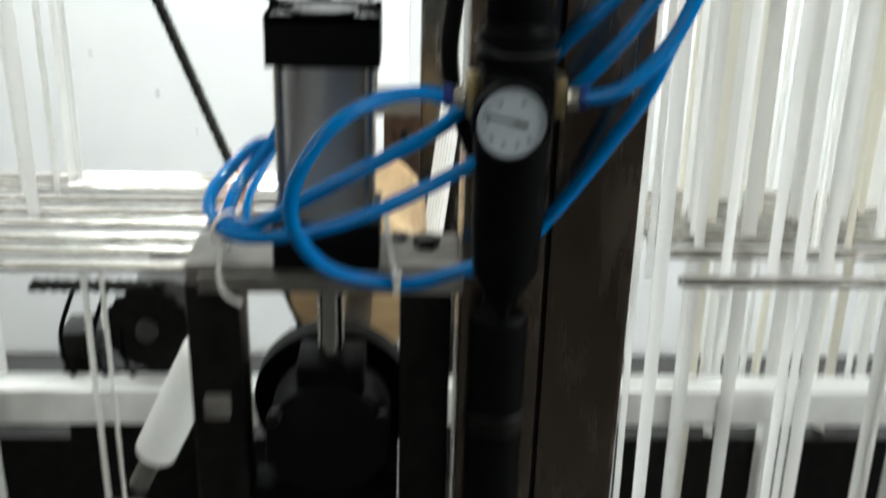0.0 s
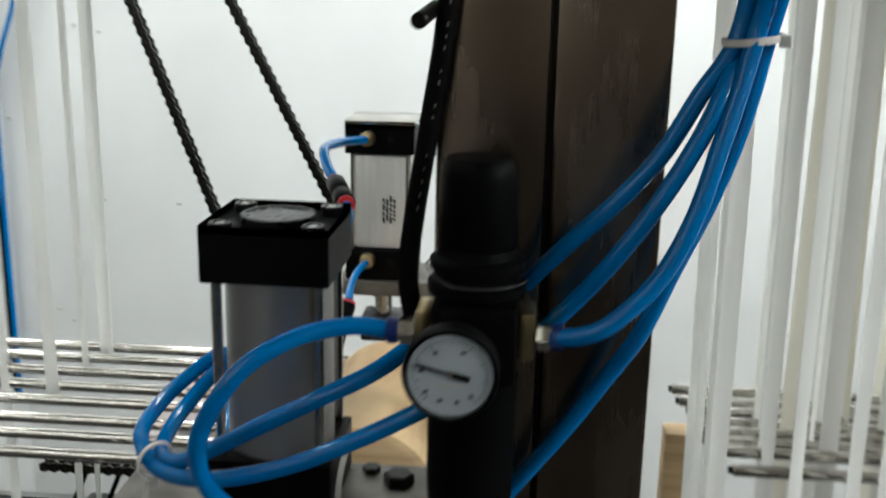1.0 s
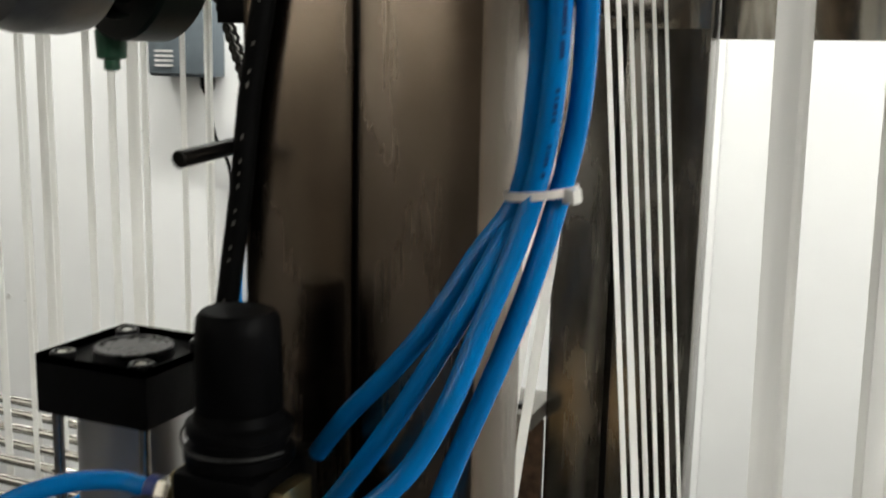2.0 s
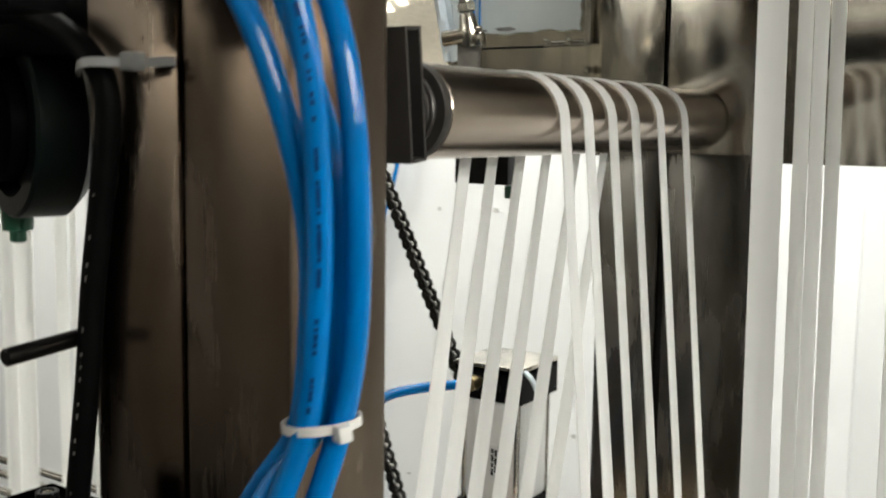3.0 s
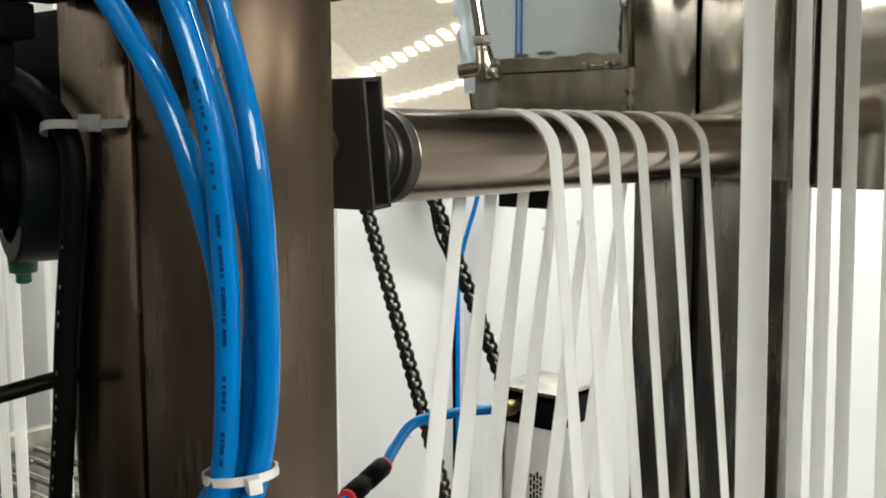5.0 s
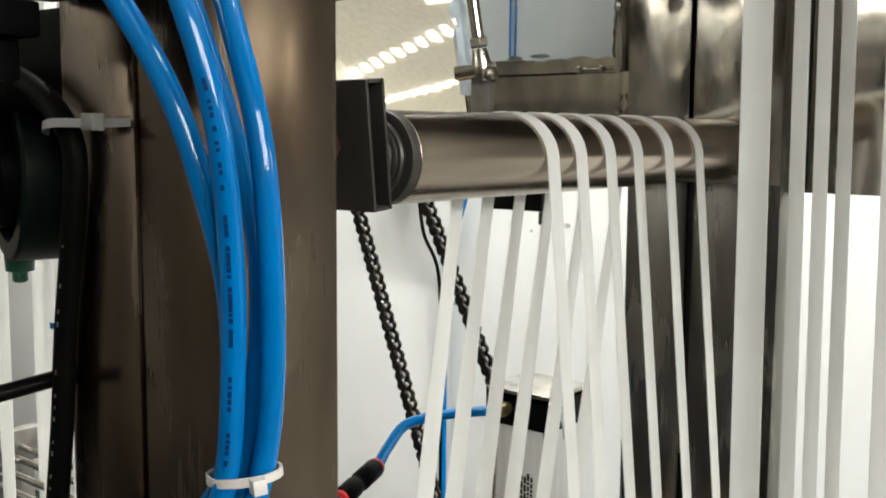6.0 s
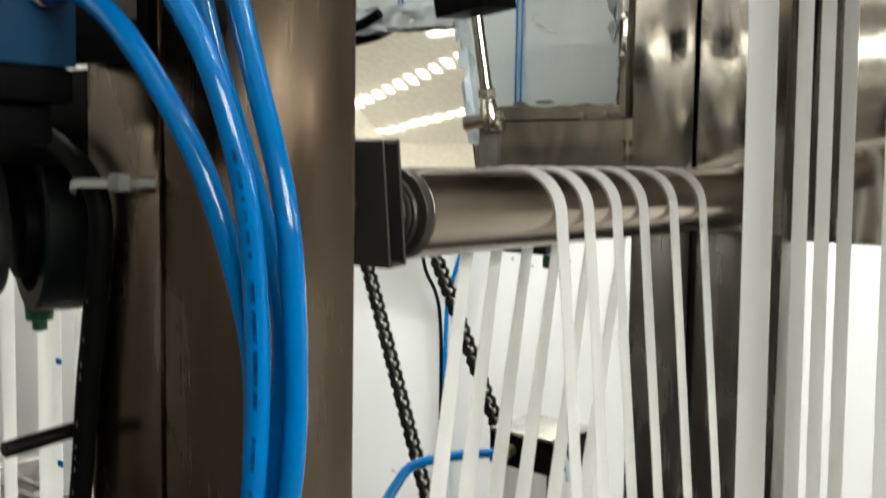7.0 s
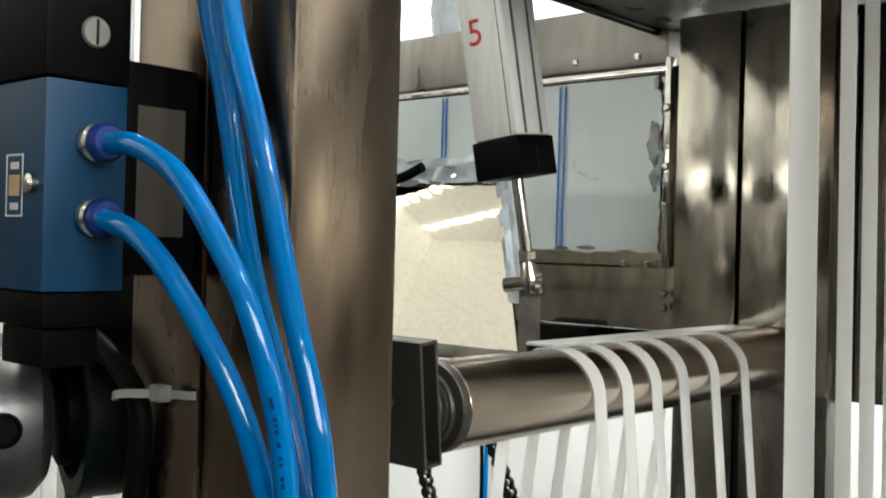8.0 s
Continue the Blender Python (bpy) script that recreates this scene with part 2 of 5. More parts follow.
def add_lathe(bm, a, axis, profile, seg=28, mi=0, flute=None):
    """Turned body: profile of (distance along axis from a, radius)."""
    a, axis = Vector(a), Vector(axis).normalized()
    q = axis.to_track_quat("Z", "Y").to_matrix()
    rings = []
    for d, r in profile:
        ring = []
        for i in range(seg):
            t = 2 * math.pi * i / seg
            rr = r * (1 + (flute if flute and i % 2 else 0))
            ring.append(bm.verts.new(a + q @ Vector((rr * math.cos(t), rr * math.sin(t), d))))
        rings.append(ring)
    for r0, r1 in zip(rings, rings[1:]):
        for i in range(seg):
            f = bm.faces.new((r0[i], r0[(i + 1) % seg], r1[(i + 1) % seg], r1[i]))
            f.material_index = mi
    for ring in (rings[0], rings[-1]):
        bm.faces.new(ring).material_index = mi
    return bm


def lathe(a, axis, profile, seg=28, flute=None):
    return add_lathe(bmesh.new(), a, axis, profile, seg, 0, flute)


def rod(a, b, r, seg=20, bev=0.0):
    a, b = Vector(a), Vector(b)
    d = (b - a).length
    bev = bev or min(r * 0.15, d * 0.1)
    return lathe(a, b - a, [(0, r - bev), (bev, r), (d - bev, r), (d, r - bev)], seg)


def spline(pts, step=6):
    P = [Vector(p) for p in pts]
    P = [P[0] * 2 - P[1]] + P + [P[-1] * 2 - P[-2]]
    out = []
    for i in range(1, len(P) - 2):
        p0, p1, p2, p3 = P[i - 1], P[i], P[i + 1], P[i + 2]
        for k in range(step):
            t = k / step
            out.append(0.5 * ((2 * p1) + (p2 - p0) * t + (2 * p0 - 5 * p1 + 4 * p2 - p3) * t * t + (3 * p1 - p0 - 3 * p2 + p3) * t ** 3))
    out.append(P[-2])
    return out


def add_hose(bm, pts, r, seg=14, step=6, mi=0):
    path = spline(pts, step)
    up = Vector((0, 1, 0.01)).normalized()
    rings = []
    for i, p in enumerate(path):
        d = (path[min(i + 1, len(path) - 1)] - path[max(i - 1, 0)]).normalized()
        up = (up - d * up.dot(d)).normalized()
        side = d.cross(up)
        rings.append([bm.verts.new(p + r * (math.cos(2 * math.pi * k / seg) * up + math.sin(2 * math.pi * k / seg) * side)) for k in range(seg)])
    for r0, r1 in zip(rings, rings[1:]):
        for i in range(seg):
            bm.faces.new((r0[i], r0[(i + 1) % seg], r1[(i + 1) % seg], r1[i])).material_index = mi
    bm.faces.new(rings[0]).material_index = mi
    bm.faces.new(rings[-1]).material_index = mi
    return path


def add_ribbon(bm, path, wide, thick, w, bow=0.0):
    """Flat or slightly bowed band along a path; wide: direction of its width at each point."""
    rings = []
    n = len(path)
    cross = ((-1, -1), (1, -1), (1, 1), (-1, 1))
    if bow:
        us = (-1, -0.8, -0.4, 0, 0.4, 0.8, 1)
        cross = tuple((a, -1 + 2 * bow * w / thick * (1 - a * a)) for a in us) + tuple((a, 1 + 2 * bow * w / thick * (1 - a * a)) for a in us[::-1])
    m = len(cross)
    for i, p in enumerate(path):
        d = (path[min(i + 1, n - 1)] - path[max(i - 1, 0)]).normalized()
        s = wide[i] if isinstance(wide, list) else wide
        s = (s - d * s.dot(d)).normalized()
        u = d.cross(s)
        rings.append([bm.verts.new(p + a * s * w / 2 + b * u * thick / 2) for a, b in cross])
    for r0, r1 in zip(rings, rings[1:]):
        for i in range(m):
            bm.faces.new((r0[i], r0[(i + 1) % m], r1[(i + 1) % m], r1[i]))
    bm.faces.new(rings[0])
    bm.faces.new(rings[-1])
    return bm


def text_mesh(name, words, size, m, material, parent, depth=0.0002):
    cu = bpy.data.curves.new(name, "FONT")
    cu.body, cu.size, cu.extrude, cu.align_x, cu.align_y = words, size, depth, "CENTER", "CENTER"
    tmp = bpy.data.objects.new(name, cu)
    me = bpy.data.meshes.new_from_object(tmp)
    bpy.data.objects.remove(tmp)
    me.materials.append(material)
    ob = new(name, me)
    root = parent
    while root.parent:
        root = root.parent
    ob.parent = parent
    ob.matrix_basis = Matrix.Translation(-root.location) @ m
    return ob


# ---- the hall ----
X0, X1, Y0, Y1, Z1 = (ROOM[k] for k in ("x0", "x1", "y0", "y1", "z1"))
tagged(part("floor", box(X0 - 0.2, X1 + 0.2, Y0 - 0.2, Y1 + 0.2, -0.1, 0), FLOORM), "grey epoxy-coated factory floor", "floor", kind="structure")
tagged(part("ceiling", box(X0 - 0.2, X1 + 0.2, Y0 - 0.2, Y1 + 0.2, Z1, Z1 + 0.1), CEILM), "grey sheet-metal factory ceiling", "ceiling", kind="structure")
wall_n = tagged(part("wall_north", box(X0, X1, Y1, Y1 + 0.1, 0, Z1), WALLM), "white sandwich-panel wall with vertical ribs", "wall", kind="structure")
for k in range(8):
    # smooth panels, 1.2 m wide, butted close
    px = -4.95 + 1.2 * k
    part("panel", box(max(X0, px) + 0.0005, min(X1, px + 1.2) - 0.0005, Y1 - 0.010, Y1, 0.02, Z1 - 0.02, 0.0008), WALLM, wall_n)
# unseen black panel, added so the lower column mirrors something dark
tagged(part("reflection_panel", box(-0.9, X1 - 0.001, Y0 + 0.0005, Y0 + 0.0018, 0, 1.18), REFLBLACK), "near-black unseen panel added to darken the column's reflection", "wall", kind="structure")
tagged(part("wall_west", box(X0 - 0.1, X0, Y0, Y1, 0, Z1), HALLM), "unseen dim grey wall that closes the hall", "wall", kind="structure")


def window_wall(name, rows, place):
    """A wall built round its openings; place(a0, a1, d0, d1, z0, z1) turns along, depth and height into a box."""
    bm = bmesh.new()
    cut, end = (X0, X1) if name == "wall_south" else (Y0, Y1)
    for c, h, za, zb, watts in rows:
        add_box(bm, *place(cut, c - h, 0.0, 0.1, 0, Z1))
        add_box(bm, *place(c - h, c + h, 0.0, 0.1, 0, za))
        add_box(bm, *place(c - h, c + h, 0.0, 0.1, zb, Z1))
        cut = c + h
    add_box(bm, *place(cut, end, 0.0, 0.1, 0, Z1))
    tagged(part(name, bm, HALLM), "unseen dark wall that closes the hall, with bright openings", "wall", kind="structure")
    for c, h, za, zb, watts in rows:
        q = place(c, c, 0.05, 0.05, za, za)
        win = thing("window_%d" % (1 + sum(o.name.startswith("window_") and o.type == "EMPTY" for o in scene.objects)), (q[0], q[2], q[4]),
                    "out-of-view factory window with bright daylight panes", "window", "factory windows", "structure")
        fw = 0.03 if h > 0.2 else 0.006
        bars = [(c - h, c - h + fw, za, zb), (c + h - fw, c + h, za, zb), (c - h + fw, c + h - fw, za, za + fw), (c - h + fw, c + h - fw, zb - fw, zb)]
        lights = [(c - h + fw + 0.001, c + h - fw - 0.001)]
        if h > 0.2:
            bars.append((c - 0.012, c + 0.012, za + fw, zb - fw))
            lights = [(c - h + fw + 0.001, c - 0.0125), (c + 0.0125, c + h - fw - 0.001)]
        for a, b, z0, z1 in bars:
            part("window_frame", box(*place(a, b, 0.03, 0.07, z0, z1)), WHITEP, win)
        for a, b in lights:
            part("pane", box(*place(a, b, 0.055, 0.06, za + fw + 0.001, zb - fw - 0.001)), SKYM, win)


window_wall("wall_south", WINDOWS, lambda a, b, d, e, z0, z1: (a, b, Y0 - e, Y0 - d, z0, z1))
window_wall("wall_east", EAST_FILL, lambda a, b, d, e, z0, z1: (X1 + d, X1 + e, a, b, z0, z1))
# added ceiling glow, out of view, that the tilted flap mirrors
tagged(part("skylight", box(X0 + 0.001, -1.2, Y0 + 0.001, -1.5, Z1 - 0.03, Z1 - 0.004, 0.001), GLOWSHEET), "pale glowing ceiling sheet added out of view for the flap's reflection", "skylight", kind="structure")
sky_light = bpy.data.objects["skylight"]
# bright panes and a thin line, placed by their mirror image in the flap
for k in range(14):
    px, py = -4.46 + 0.125 * k, -2.96 + 0.043 * k
    part("pane", box(px, px + 0.06, py, py + 0.07, Z1 - 0.034, Z1 - 0.031), SKYM, sky_light)
for k in range(8):
    px, py = -4.46 + 0.12 * k, -3.24 + 0.03 * k
    part("rooflight_strip", box(px, px + 0.12, py, py + 0.022, Z1 - 0.034, Z1 - 0.031), SKYM, sky_light)
# thin emitters added for the bright lines mirrored in the side plate
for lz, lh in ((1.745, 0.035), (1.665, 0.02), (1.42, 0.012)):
    tagged(part("glow_strip", box(-3.6, -0.8, Y0 + 0.002, Y0 + 0.012, lz, lz + lh, 0.002), GLOWSHEET), "pale glowing strip added for the side plate's reflection", "daylight strip", kind="structure")
# two glowing bands added out of view, to brighten flap and column front
tagged(part("glow_band", box(X0 + 0.031, -1.2, Y0 + 0.004, Y0 + 0.03, 2.5, Z1 - 0.031, 0.001), GLOWSHEET), "pale glowing sheet added high in the unseen wall for reflections", "daylight panel", kind="structure")
tagged(part("glow_band", box(X0 + 0.004, X0 + 0.03, Y0 + 0.004, -1.3, 2.3, Z1 - 0.031, 0.001), GLOWSHEET), "pale glowing sheet added in the side wall to brighten flap and column", "daylight panel", kind="structure")
for tx, ty in TUBE_ROWS:
    lt = thing("ceiling_light", (tx, ty, 3.86), "white fluorescent batten light hung under the ceiling", "lamp", "ceiling lights")
    part("housing", box(tx - 0.62, tx + 0.62, ty - 0.09, ty + 0.09, 3.90, 3.95, 0.005), WHITEP, lt)
    for oy in (-0.045, 0.045):
        part("tube", rod((tx - 0.6, ty + oy, 3.875), (tx + 0.6, ty + oy, 3.875), 0.014), LAMPM, lt)
    for ox in (-0.5, 0.5):
        part("hanger", rod((tx + ox, ty, 3.945), (tx + ox, ty, 4.2), 0.004, 8), GREYPAINT, lt)

# smudges and specks on the white wall
rs = random.Random(4)
for k in range(34):
    sx, sz, sr = rs.uniform(-2.4, 1.2), rs.uniform(0.5, 1.6), rs.choice((0.004, 0.005, 0.006, 0.01))
    bm = bmesh.new()
    vs = [bm.verts.new((sx + sr * rs.uniform(0.5, 1.4) * math.cos(a), Y1 - 0.0112, sz + sr * rs.uniform(0.4, 1.1) * math.sin(a))) for a in np.linspace(0, 2 * math.pi, 9)[:-1]]
    top = bmesh.ops.extrude_face_region(bm, geom=[bm.faces.new(vs)])
    bmesh.ops.translate(bm, verts=[v for v in top["geom"] if isinstance(v, bmesh.types.BMVert)], vec=(0, 0.0014, 0))
    part("scuff", bm, SMUDGE, wall_n)

# junction box on the wall, with its cable and air line
jb = thing("junction_box", (-1.5, Y1 - 0.013, 1.345), "dark grey plastic junction box on the white wall", "junction box")
part("housing", box(-1.585, -1.40, Y1 - 0.085, Y1 - 0.013, 1.345, 1.56, 0.008), BOXG, jb)
part("lid", box(-1.578, -1.407, Y1 - 0.097, Y1 - 0.0855, 1.352, 1.553, 0.004), BOXG, jb)
for c in range(4):
    part("vent", box(-1.555, -1.50, Y1 - 0.1, Y1 - 0.0975, 1.37 + c * 0.012, 1.376 + c * 0.012), SMUDGE, jb)
part("gland", lathe((-1.43, Y1 - 0.05, 1.30), (0, 0, 1), [(0, 0.008), (0.02, 0.018), (0.045, 0.02)]), BLACKPL, jb)
bm = bmesh.new()
add_hose(bm, [(-1.43, Y1 - 0.05, 1.30), (-1.415, Y1 - 0.045, 1.2), (-1.376, Y1 - 0.03, 1.09), (-1.3705, Y1 - 0.025, 0.8), (-1.3705, Y1 - 0.025, 0.3)], 0.005)
tagged(part("power_cable", bm, RUBBER), "black power cable running down the white wall", "cable")
bm = bmesh.new()
add_hose(bm, [(-1.20, Y1 - 0.035, 1.75), (-1.25, Y1 - 0.035, 1.45), (-1.285, Y1 - 0.035, 1.30), (-1.33, Y1 - 0.035, 1.17), (-1.352, Y1 - 0.03, 1.07), (-1.358, Y1 - 0.025, 0.8), (-1.358, Y1 - 0.025, 0.3)], 0.006)
tagged(part("air_hose", bm, BLUE), "thin blue air line running down the white wall", "hose")

# ---- machine frame ----
def square_tube(x0, x1, y0, y1, z0, z1, bevel=0.004):
    return box(x0, x1, y0, y1, z0, z1, bevel)


def column(x_split, x_left, x_right, y, depth, top, label, metal, gap=0.0012):
    col = thing("machine_column", ((x_left + x_right) / 2, y + depth / 2, 0), label, "column", "machine columns")
    part("tube", square_tube(x_left, x_split - gap, y, y + depth, 0.012, top), metal, col)
    part("tube", square_tube(x_split + gap, x_right, y, y + depth, 0.012, top), metal, col)
    part("weld_bead", box(x_split - gap + 0.0001, x_split + gap - 0.0001, y + 0.004, y + depth - 0.003, 0.02, top - 0.01), DARKST, col)
    part("foot_plate", box(x_left - 0.04, x_right + 0.04, y - 0.04, y + depth + 0.04, 0, 0.0115, 0.002), GREYPAINT, col)
    return col


column(-0.0625, -0.124, 0.0005, 0.0, 0.067, 2.1, "brown-tinged brushed stainless column of two square tubes", STEEL)
far_column = column(-0.079, -0.1445, 0.006, 0.600, 0.058, 1.778, "dark glossy stainless column standing before the hood", FARSTEEL, 0.0026)
for ca, cb in ((-0.1440, -0.0814), (-0.0766, 0.0055)):
    part("cladding", box(ca, cb, 0.5966, 0.5998, 1.43, 1.776, 0.0005), SHEET, far_column, "wavy polished stainless cladding sheet")

# hood wall with the film-covered window, beam, right plate, underside
hood = thing("hood", (-0.3, 0.66, 1.47), "reflective stainless steel machine hood with a film-covered panel", "machine hood")
part("back_sheet", box(-1.2, -0.186, 0.664, 0.672, 1.470, 1.744, 0.001), SHEET, hood)
part("return_sheet", box(-0.1855, 0.006, 0.6585, 0.6635, 1.424, 1.7440, 0.001), SHEET, hood)
# black strip: the opening's shade under the hood, put into colour
part("slot_shade", box(-0.60, -0.1865, 0.6605, 0.668, 1.436, 1.4695, 0.001), RUBBER, hood, "black strip standing for the shade in the slot under the hood")
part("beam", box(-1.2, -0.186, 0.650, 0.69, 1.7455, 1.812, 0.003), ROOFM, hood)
part("flange", box(-1.2, -0.19, 0.655, 0.6625, 1.738, 1.745, 0.001), CHROME, hood)
part("edge_strip", box(-0.189, -0.182, 0.650, 0.6595, 1.536, 1.752, 0.001), CHROME, hood)
part("edge_strip", box(-0.236, -0.1895, 0.652, 0.6635, 1.535, 1.540, 0.001), CHROME, hood)
part("panel_seam", box(-0.60, -0.2365, 0.6605, 0.6635, 1.5345, 1.5367, 0.0005), DARKST, hood)
part("side_sheet", box(0.0066, 1.0, 0.648, 0.654, 1.422, 1.779, 0.001), PLATE, hood)
part("seam", rod((0.0082, 0.6465, 1.425), (0.0082, 0.6465, 1.778), 0.0015, 10), DARKST, hood)
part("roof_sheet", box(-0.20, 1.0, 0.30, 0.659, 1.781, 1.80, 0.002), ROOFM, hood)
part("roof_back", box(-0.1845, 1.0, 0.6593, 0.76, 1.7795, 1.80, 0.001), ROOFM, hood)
part("roof_lip", rod((-0.20, 0.30, 1.779), (-0.20, 0.655, 1.779), 0.004, 10), DARKST, hood)
part("roof_lip", rod((0.0075, 0.644, 1.772), (0.9, 0.643, 1.772), 0.004, 10), DARKST, hood)
rs = random.Random(2)
for bx, bz in [(-0.232, 1.538), (-0.205, 1.538), (-0.186, 1.64), (-0.186, 1.60), (-0.222, 1.756), (-0.30, 1.757), (-0.184, 1.51), (-0.184, 1.495), (-0.186, 1.70)]:
    part("bolt", lathe((bx, 0.6515, bz), (0, -1, 0), [(0, 0.0045), (0.002, 0.0045), (0.004, 0.003), (0.0042, 0.001)], 10), NICKEL, hood)
# film: a thin sheet with a torn edge and printed double lines
bm = bmesh.new()
N = 60
grid = []
for i in range(N + 1):
    row = []
    for j in range(31):
        x = -0.62 + 0.4225 * i / N
        z = 1.551 + 0.185 * j / 30
        if i == N:
            x += 0.003 * noise.noise(Vector((0, 0, z * 60))) + rs.uniform(-0.0012, 0.0012) - 0.006 * max(0.0, (z - 1.715) / 0.02)
        if j == 0:
            z += 0.004 * noise.noise(Vector((x * 40, 3, 0))) + rs.uniform(-0.0008, 0.0008)
        y = 0.6605 - 0.0012 * noise.noise(Vector((x * 18, z * 18, 0))) - 0.0012
        row.append(bm.verts.new((x, y, z)))
    grid.append(row)
for i in range(N):
    for j in range(30):
        bm.faces.new((grid[i][j], grid[i + 1][j], grid[i + 1][j + 1], grid[i][j + 1]))
ext = bmesh.ops.extrude_face_region(bm, geom=list(bm.faces))
bmesh.ops.translate(bm, verts=[v for v in ext["geom"] if isinstance(v, bmesh.types.BMVert)], vec=(0, 0.002, 0))
film = part("protective_film", bm, FILM, hood, "pale blue protective plastic film with torn edges")
for lx in (-0.5005, -0.4945, -0.3255, -0.3185):
    part("printed_line", box(lx, lx + 0.0023, 0.6567, 0.6575, 1.556, 1.733), FILMLINE, film)
CREASE = mat("pale_film_crease", (0.90, 0.93, 0.95), 0.2, 0.0, 0.1, 80.0, 0.3, 200.0, spec=0.6)
for px, pz, qx, qz, cr in ((-0.300, 1.640, -0.286, 1.632, 0.0016), (-0.286, 1.632, -0.272, 1.629, 0.0012), (-0.302, 1.652, -0.296, 1.650, 0.0009), (-0.304, 1.644, -0.303, 1.655, 0.0008), (-0.294, 1.664, -0.292, 1.667, 0.0006), (-0.343, 1.602, -0.341, 1.606, 0.0007)):
    part("wrinkle", rod((px, 0.6572, pz), (qx, 0.6572, qz), cr, 6), CREASE, film)
# dull patches where the torn film meets its steel frame
BLOTCH = mat("grey_film_blotch", (0.23, 0.24, 0.25), 0.35, 0.5, 0.5, 60.0, 0.3, 120.0)
for cx, cz, rx, rz in ((-0.205, 1.664, 0.0075, 0.024), (-0.204, 1.628, 0.005, 0.012), (-0.203, 1.728, 0.003, 0.008), (-0.196, 1.648, 0.004, 0.013), (-0.318, 1.5535, 0.010, 0.003), (-0.285, 1.555, 0.012, 0.0022)):
    bm = bmesh.new()
    vs = [bm.verts.new((cx + rx * rs.uniform(0.65, 1.2) * math.cos(a), 0.6568, cz + rz * rs.uniform(0.65, 1.2) * math.sin(a))) for a in np.linspace(0, 2 * math.pi, 19)[:-1]]
    top = bmesh.ops.extrude_face_region(bm, geom=[bm.faces.new(vs)])
    bmesh.ops.translate(bm, verts=[v for v in top["geom"] if isinstance(v, bmesh.types.BMVert)], vec=(0, 0.0012, 0))
    part("film_blotch", bm, BLOTCH, film)

def wrap_point(u, v):
    a = 2 * math.pi * u
    r = 0.034 + 0.012 * noise.noise(Vector((3 * math.cos(a), 3 * math.sin(a), v * 5)))
    return Vector((-0.50 + r * math.cos(a) + 0.02 * v, 0.672 + 0.4 * r * math.sin(a), 1.8125 + 0.13 * v))


# folding flap driven by the numbered cylinder
flap = thing("hinged_flap", (-0.35, 0.44, 1.47), "polished stainless flap hinged below, with crumpled film along its top", "flap")
FT = pose(0, 0.405, 1.465, -17, 0, 0)
END_LOW, END_HIGH = -0.182, -0.246
bm = bmesh.new()
fv = [bm.verts.new(FT @ Vector(p)) for y in (-0.0015, 0.0015) for p in ((-0.8, y, 0), (END_LOW, y, 0), (END_HIGH, y, 0.165), (-0.8, y, 0.165))]
for f in ((0, 1, 2, 3), (7, 6, 5, 4), (0, 4, 5, 1), (1, 5, 6, 2), (2, 6, 7, 3), (3, 7, 4, 0)):
    bm.faces.new([fv[i] for i in f])
part("sheet", bm, FLAPM, flap)
bm = bmesh.new()
add_box(bm, -0.8, END_LOW, -0.006, 0.006, -0.012, -0.001, 0.002, 0, FT)
part("hinge", bm, GREYPAINT, flap)


def crumpled(nu, nv, place):
    """A thin creased sheet; place(u, v) gives each point."""
    bm = bmesh.new()
    g = [[bm.verts.new(place(i / nu, j / nv)) for j in range(nv + 1)] for i in range(nu + 1)]
    for i in range(nu):
        for j in range(nv):
            bm.faces.new((g[i][j], g[i + 1][j], g[i + 1][j + 1], g[i][j + 1]))
    ext = bmesh.ops.extrude_face_region(bm, geom=list(bm.faces))
    bmesh.ops.translate(bm, verts=[v for v in ext["geom"] if isinstance(v, bmesh.types.BMVert)], vec=(0, 0.0008, 0))
    return bm


def rag_point(u, v):
    x = -0.62 + (END_HIGH + 0.62) * u
    n1, n2 = noise.noise(Vector((x * 55, v * 4, 3.1))), noise.noise(Vector((x * 38, 9.0, v * 3)))
    return FT @ Vector((x, -0.004 + 0.008 * n1 - 0.002 * v, 0.152 + 0.026 * v + 0.008 * n2 * (0.3 + v)))


def torn_point(u, v):
    x = END_LOW + (END_HIGH - END_LOW) * (0.25 + 0.75 * v)
    n1 = noise.noise(Vector((u * 2, v * 9, 5.1)))
    return FT @ Vector((x - 0.004 + (0.016 + 0.006 * n1) * u, -0.002 - 0.006 * n1, 0.165 * (0.25 + 0.75 * v) + 0.003 * n1))


tagged(part("plastic_wrap", crumpled(40, 14, wrap_point), FILMRAG), "crumpled clear plastic wrap standing on the hood beam", "plastic wrap")
part("film_rag", crumpled(70, 6, rag_point), FILMRAG, flap, "crumpled pale blue plastic film")
part("torn_film_edge", crumpled(4, 26, torn_point), FILMRAG, flap, "torn strip of clear film")
part("lever_plate", box(-0.178, -0.158, 0.398, 0.4025, 1.456, 1.524, 0.001), GREYPAINT, flap)
bm = bmesh.new()
add_hose(bm, [(-0.50, 0.44, 1.640), (-0.42, 0.438, 1.612), (-0.36, 0.437, 1.617), (-0.33, 0.44, 1.628)], 0.005)
tagged(part("control_cable", bm, RUBBER), "black cable lying along the flap's top edge", "cable")

# numbered cylinder above the flap
C5 = thing("pneumatic_cylinder", (-0.172, 0.40, 1.60), "silver square pneumatic cylinder with black end and red number", "pneumatic cylinder", "pneumatic cylinders")
ax_top, ax_bot = Vector((-0.205, 0.365, 1.86)), Vector((-0.168, 0.395, 1.545))
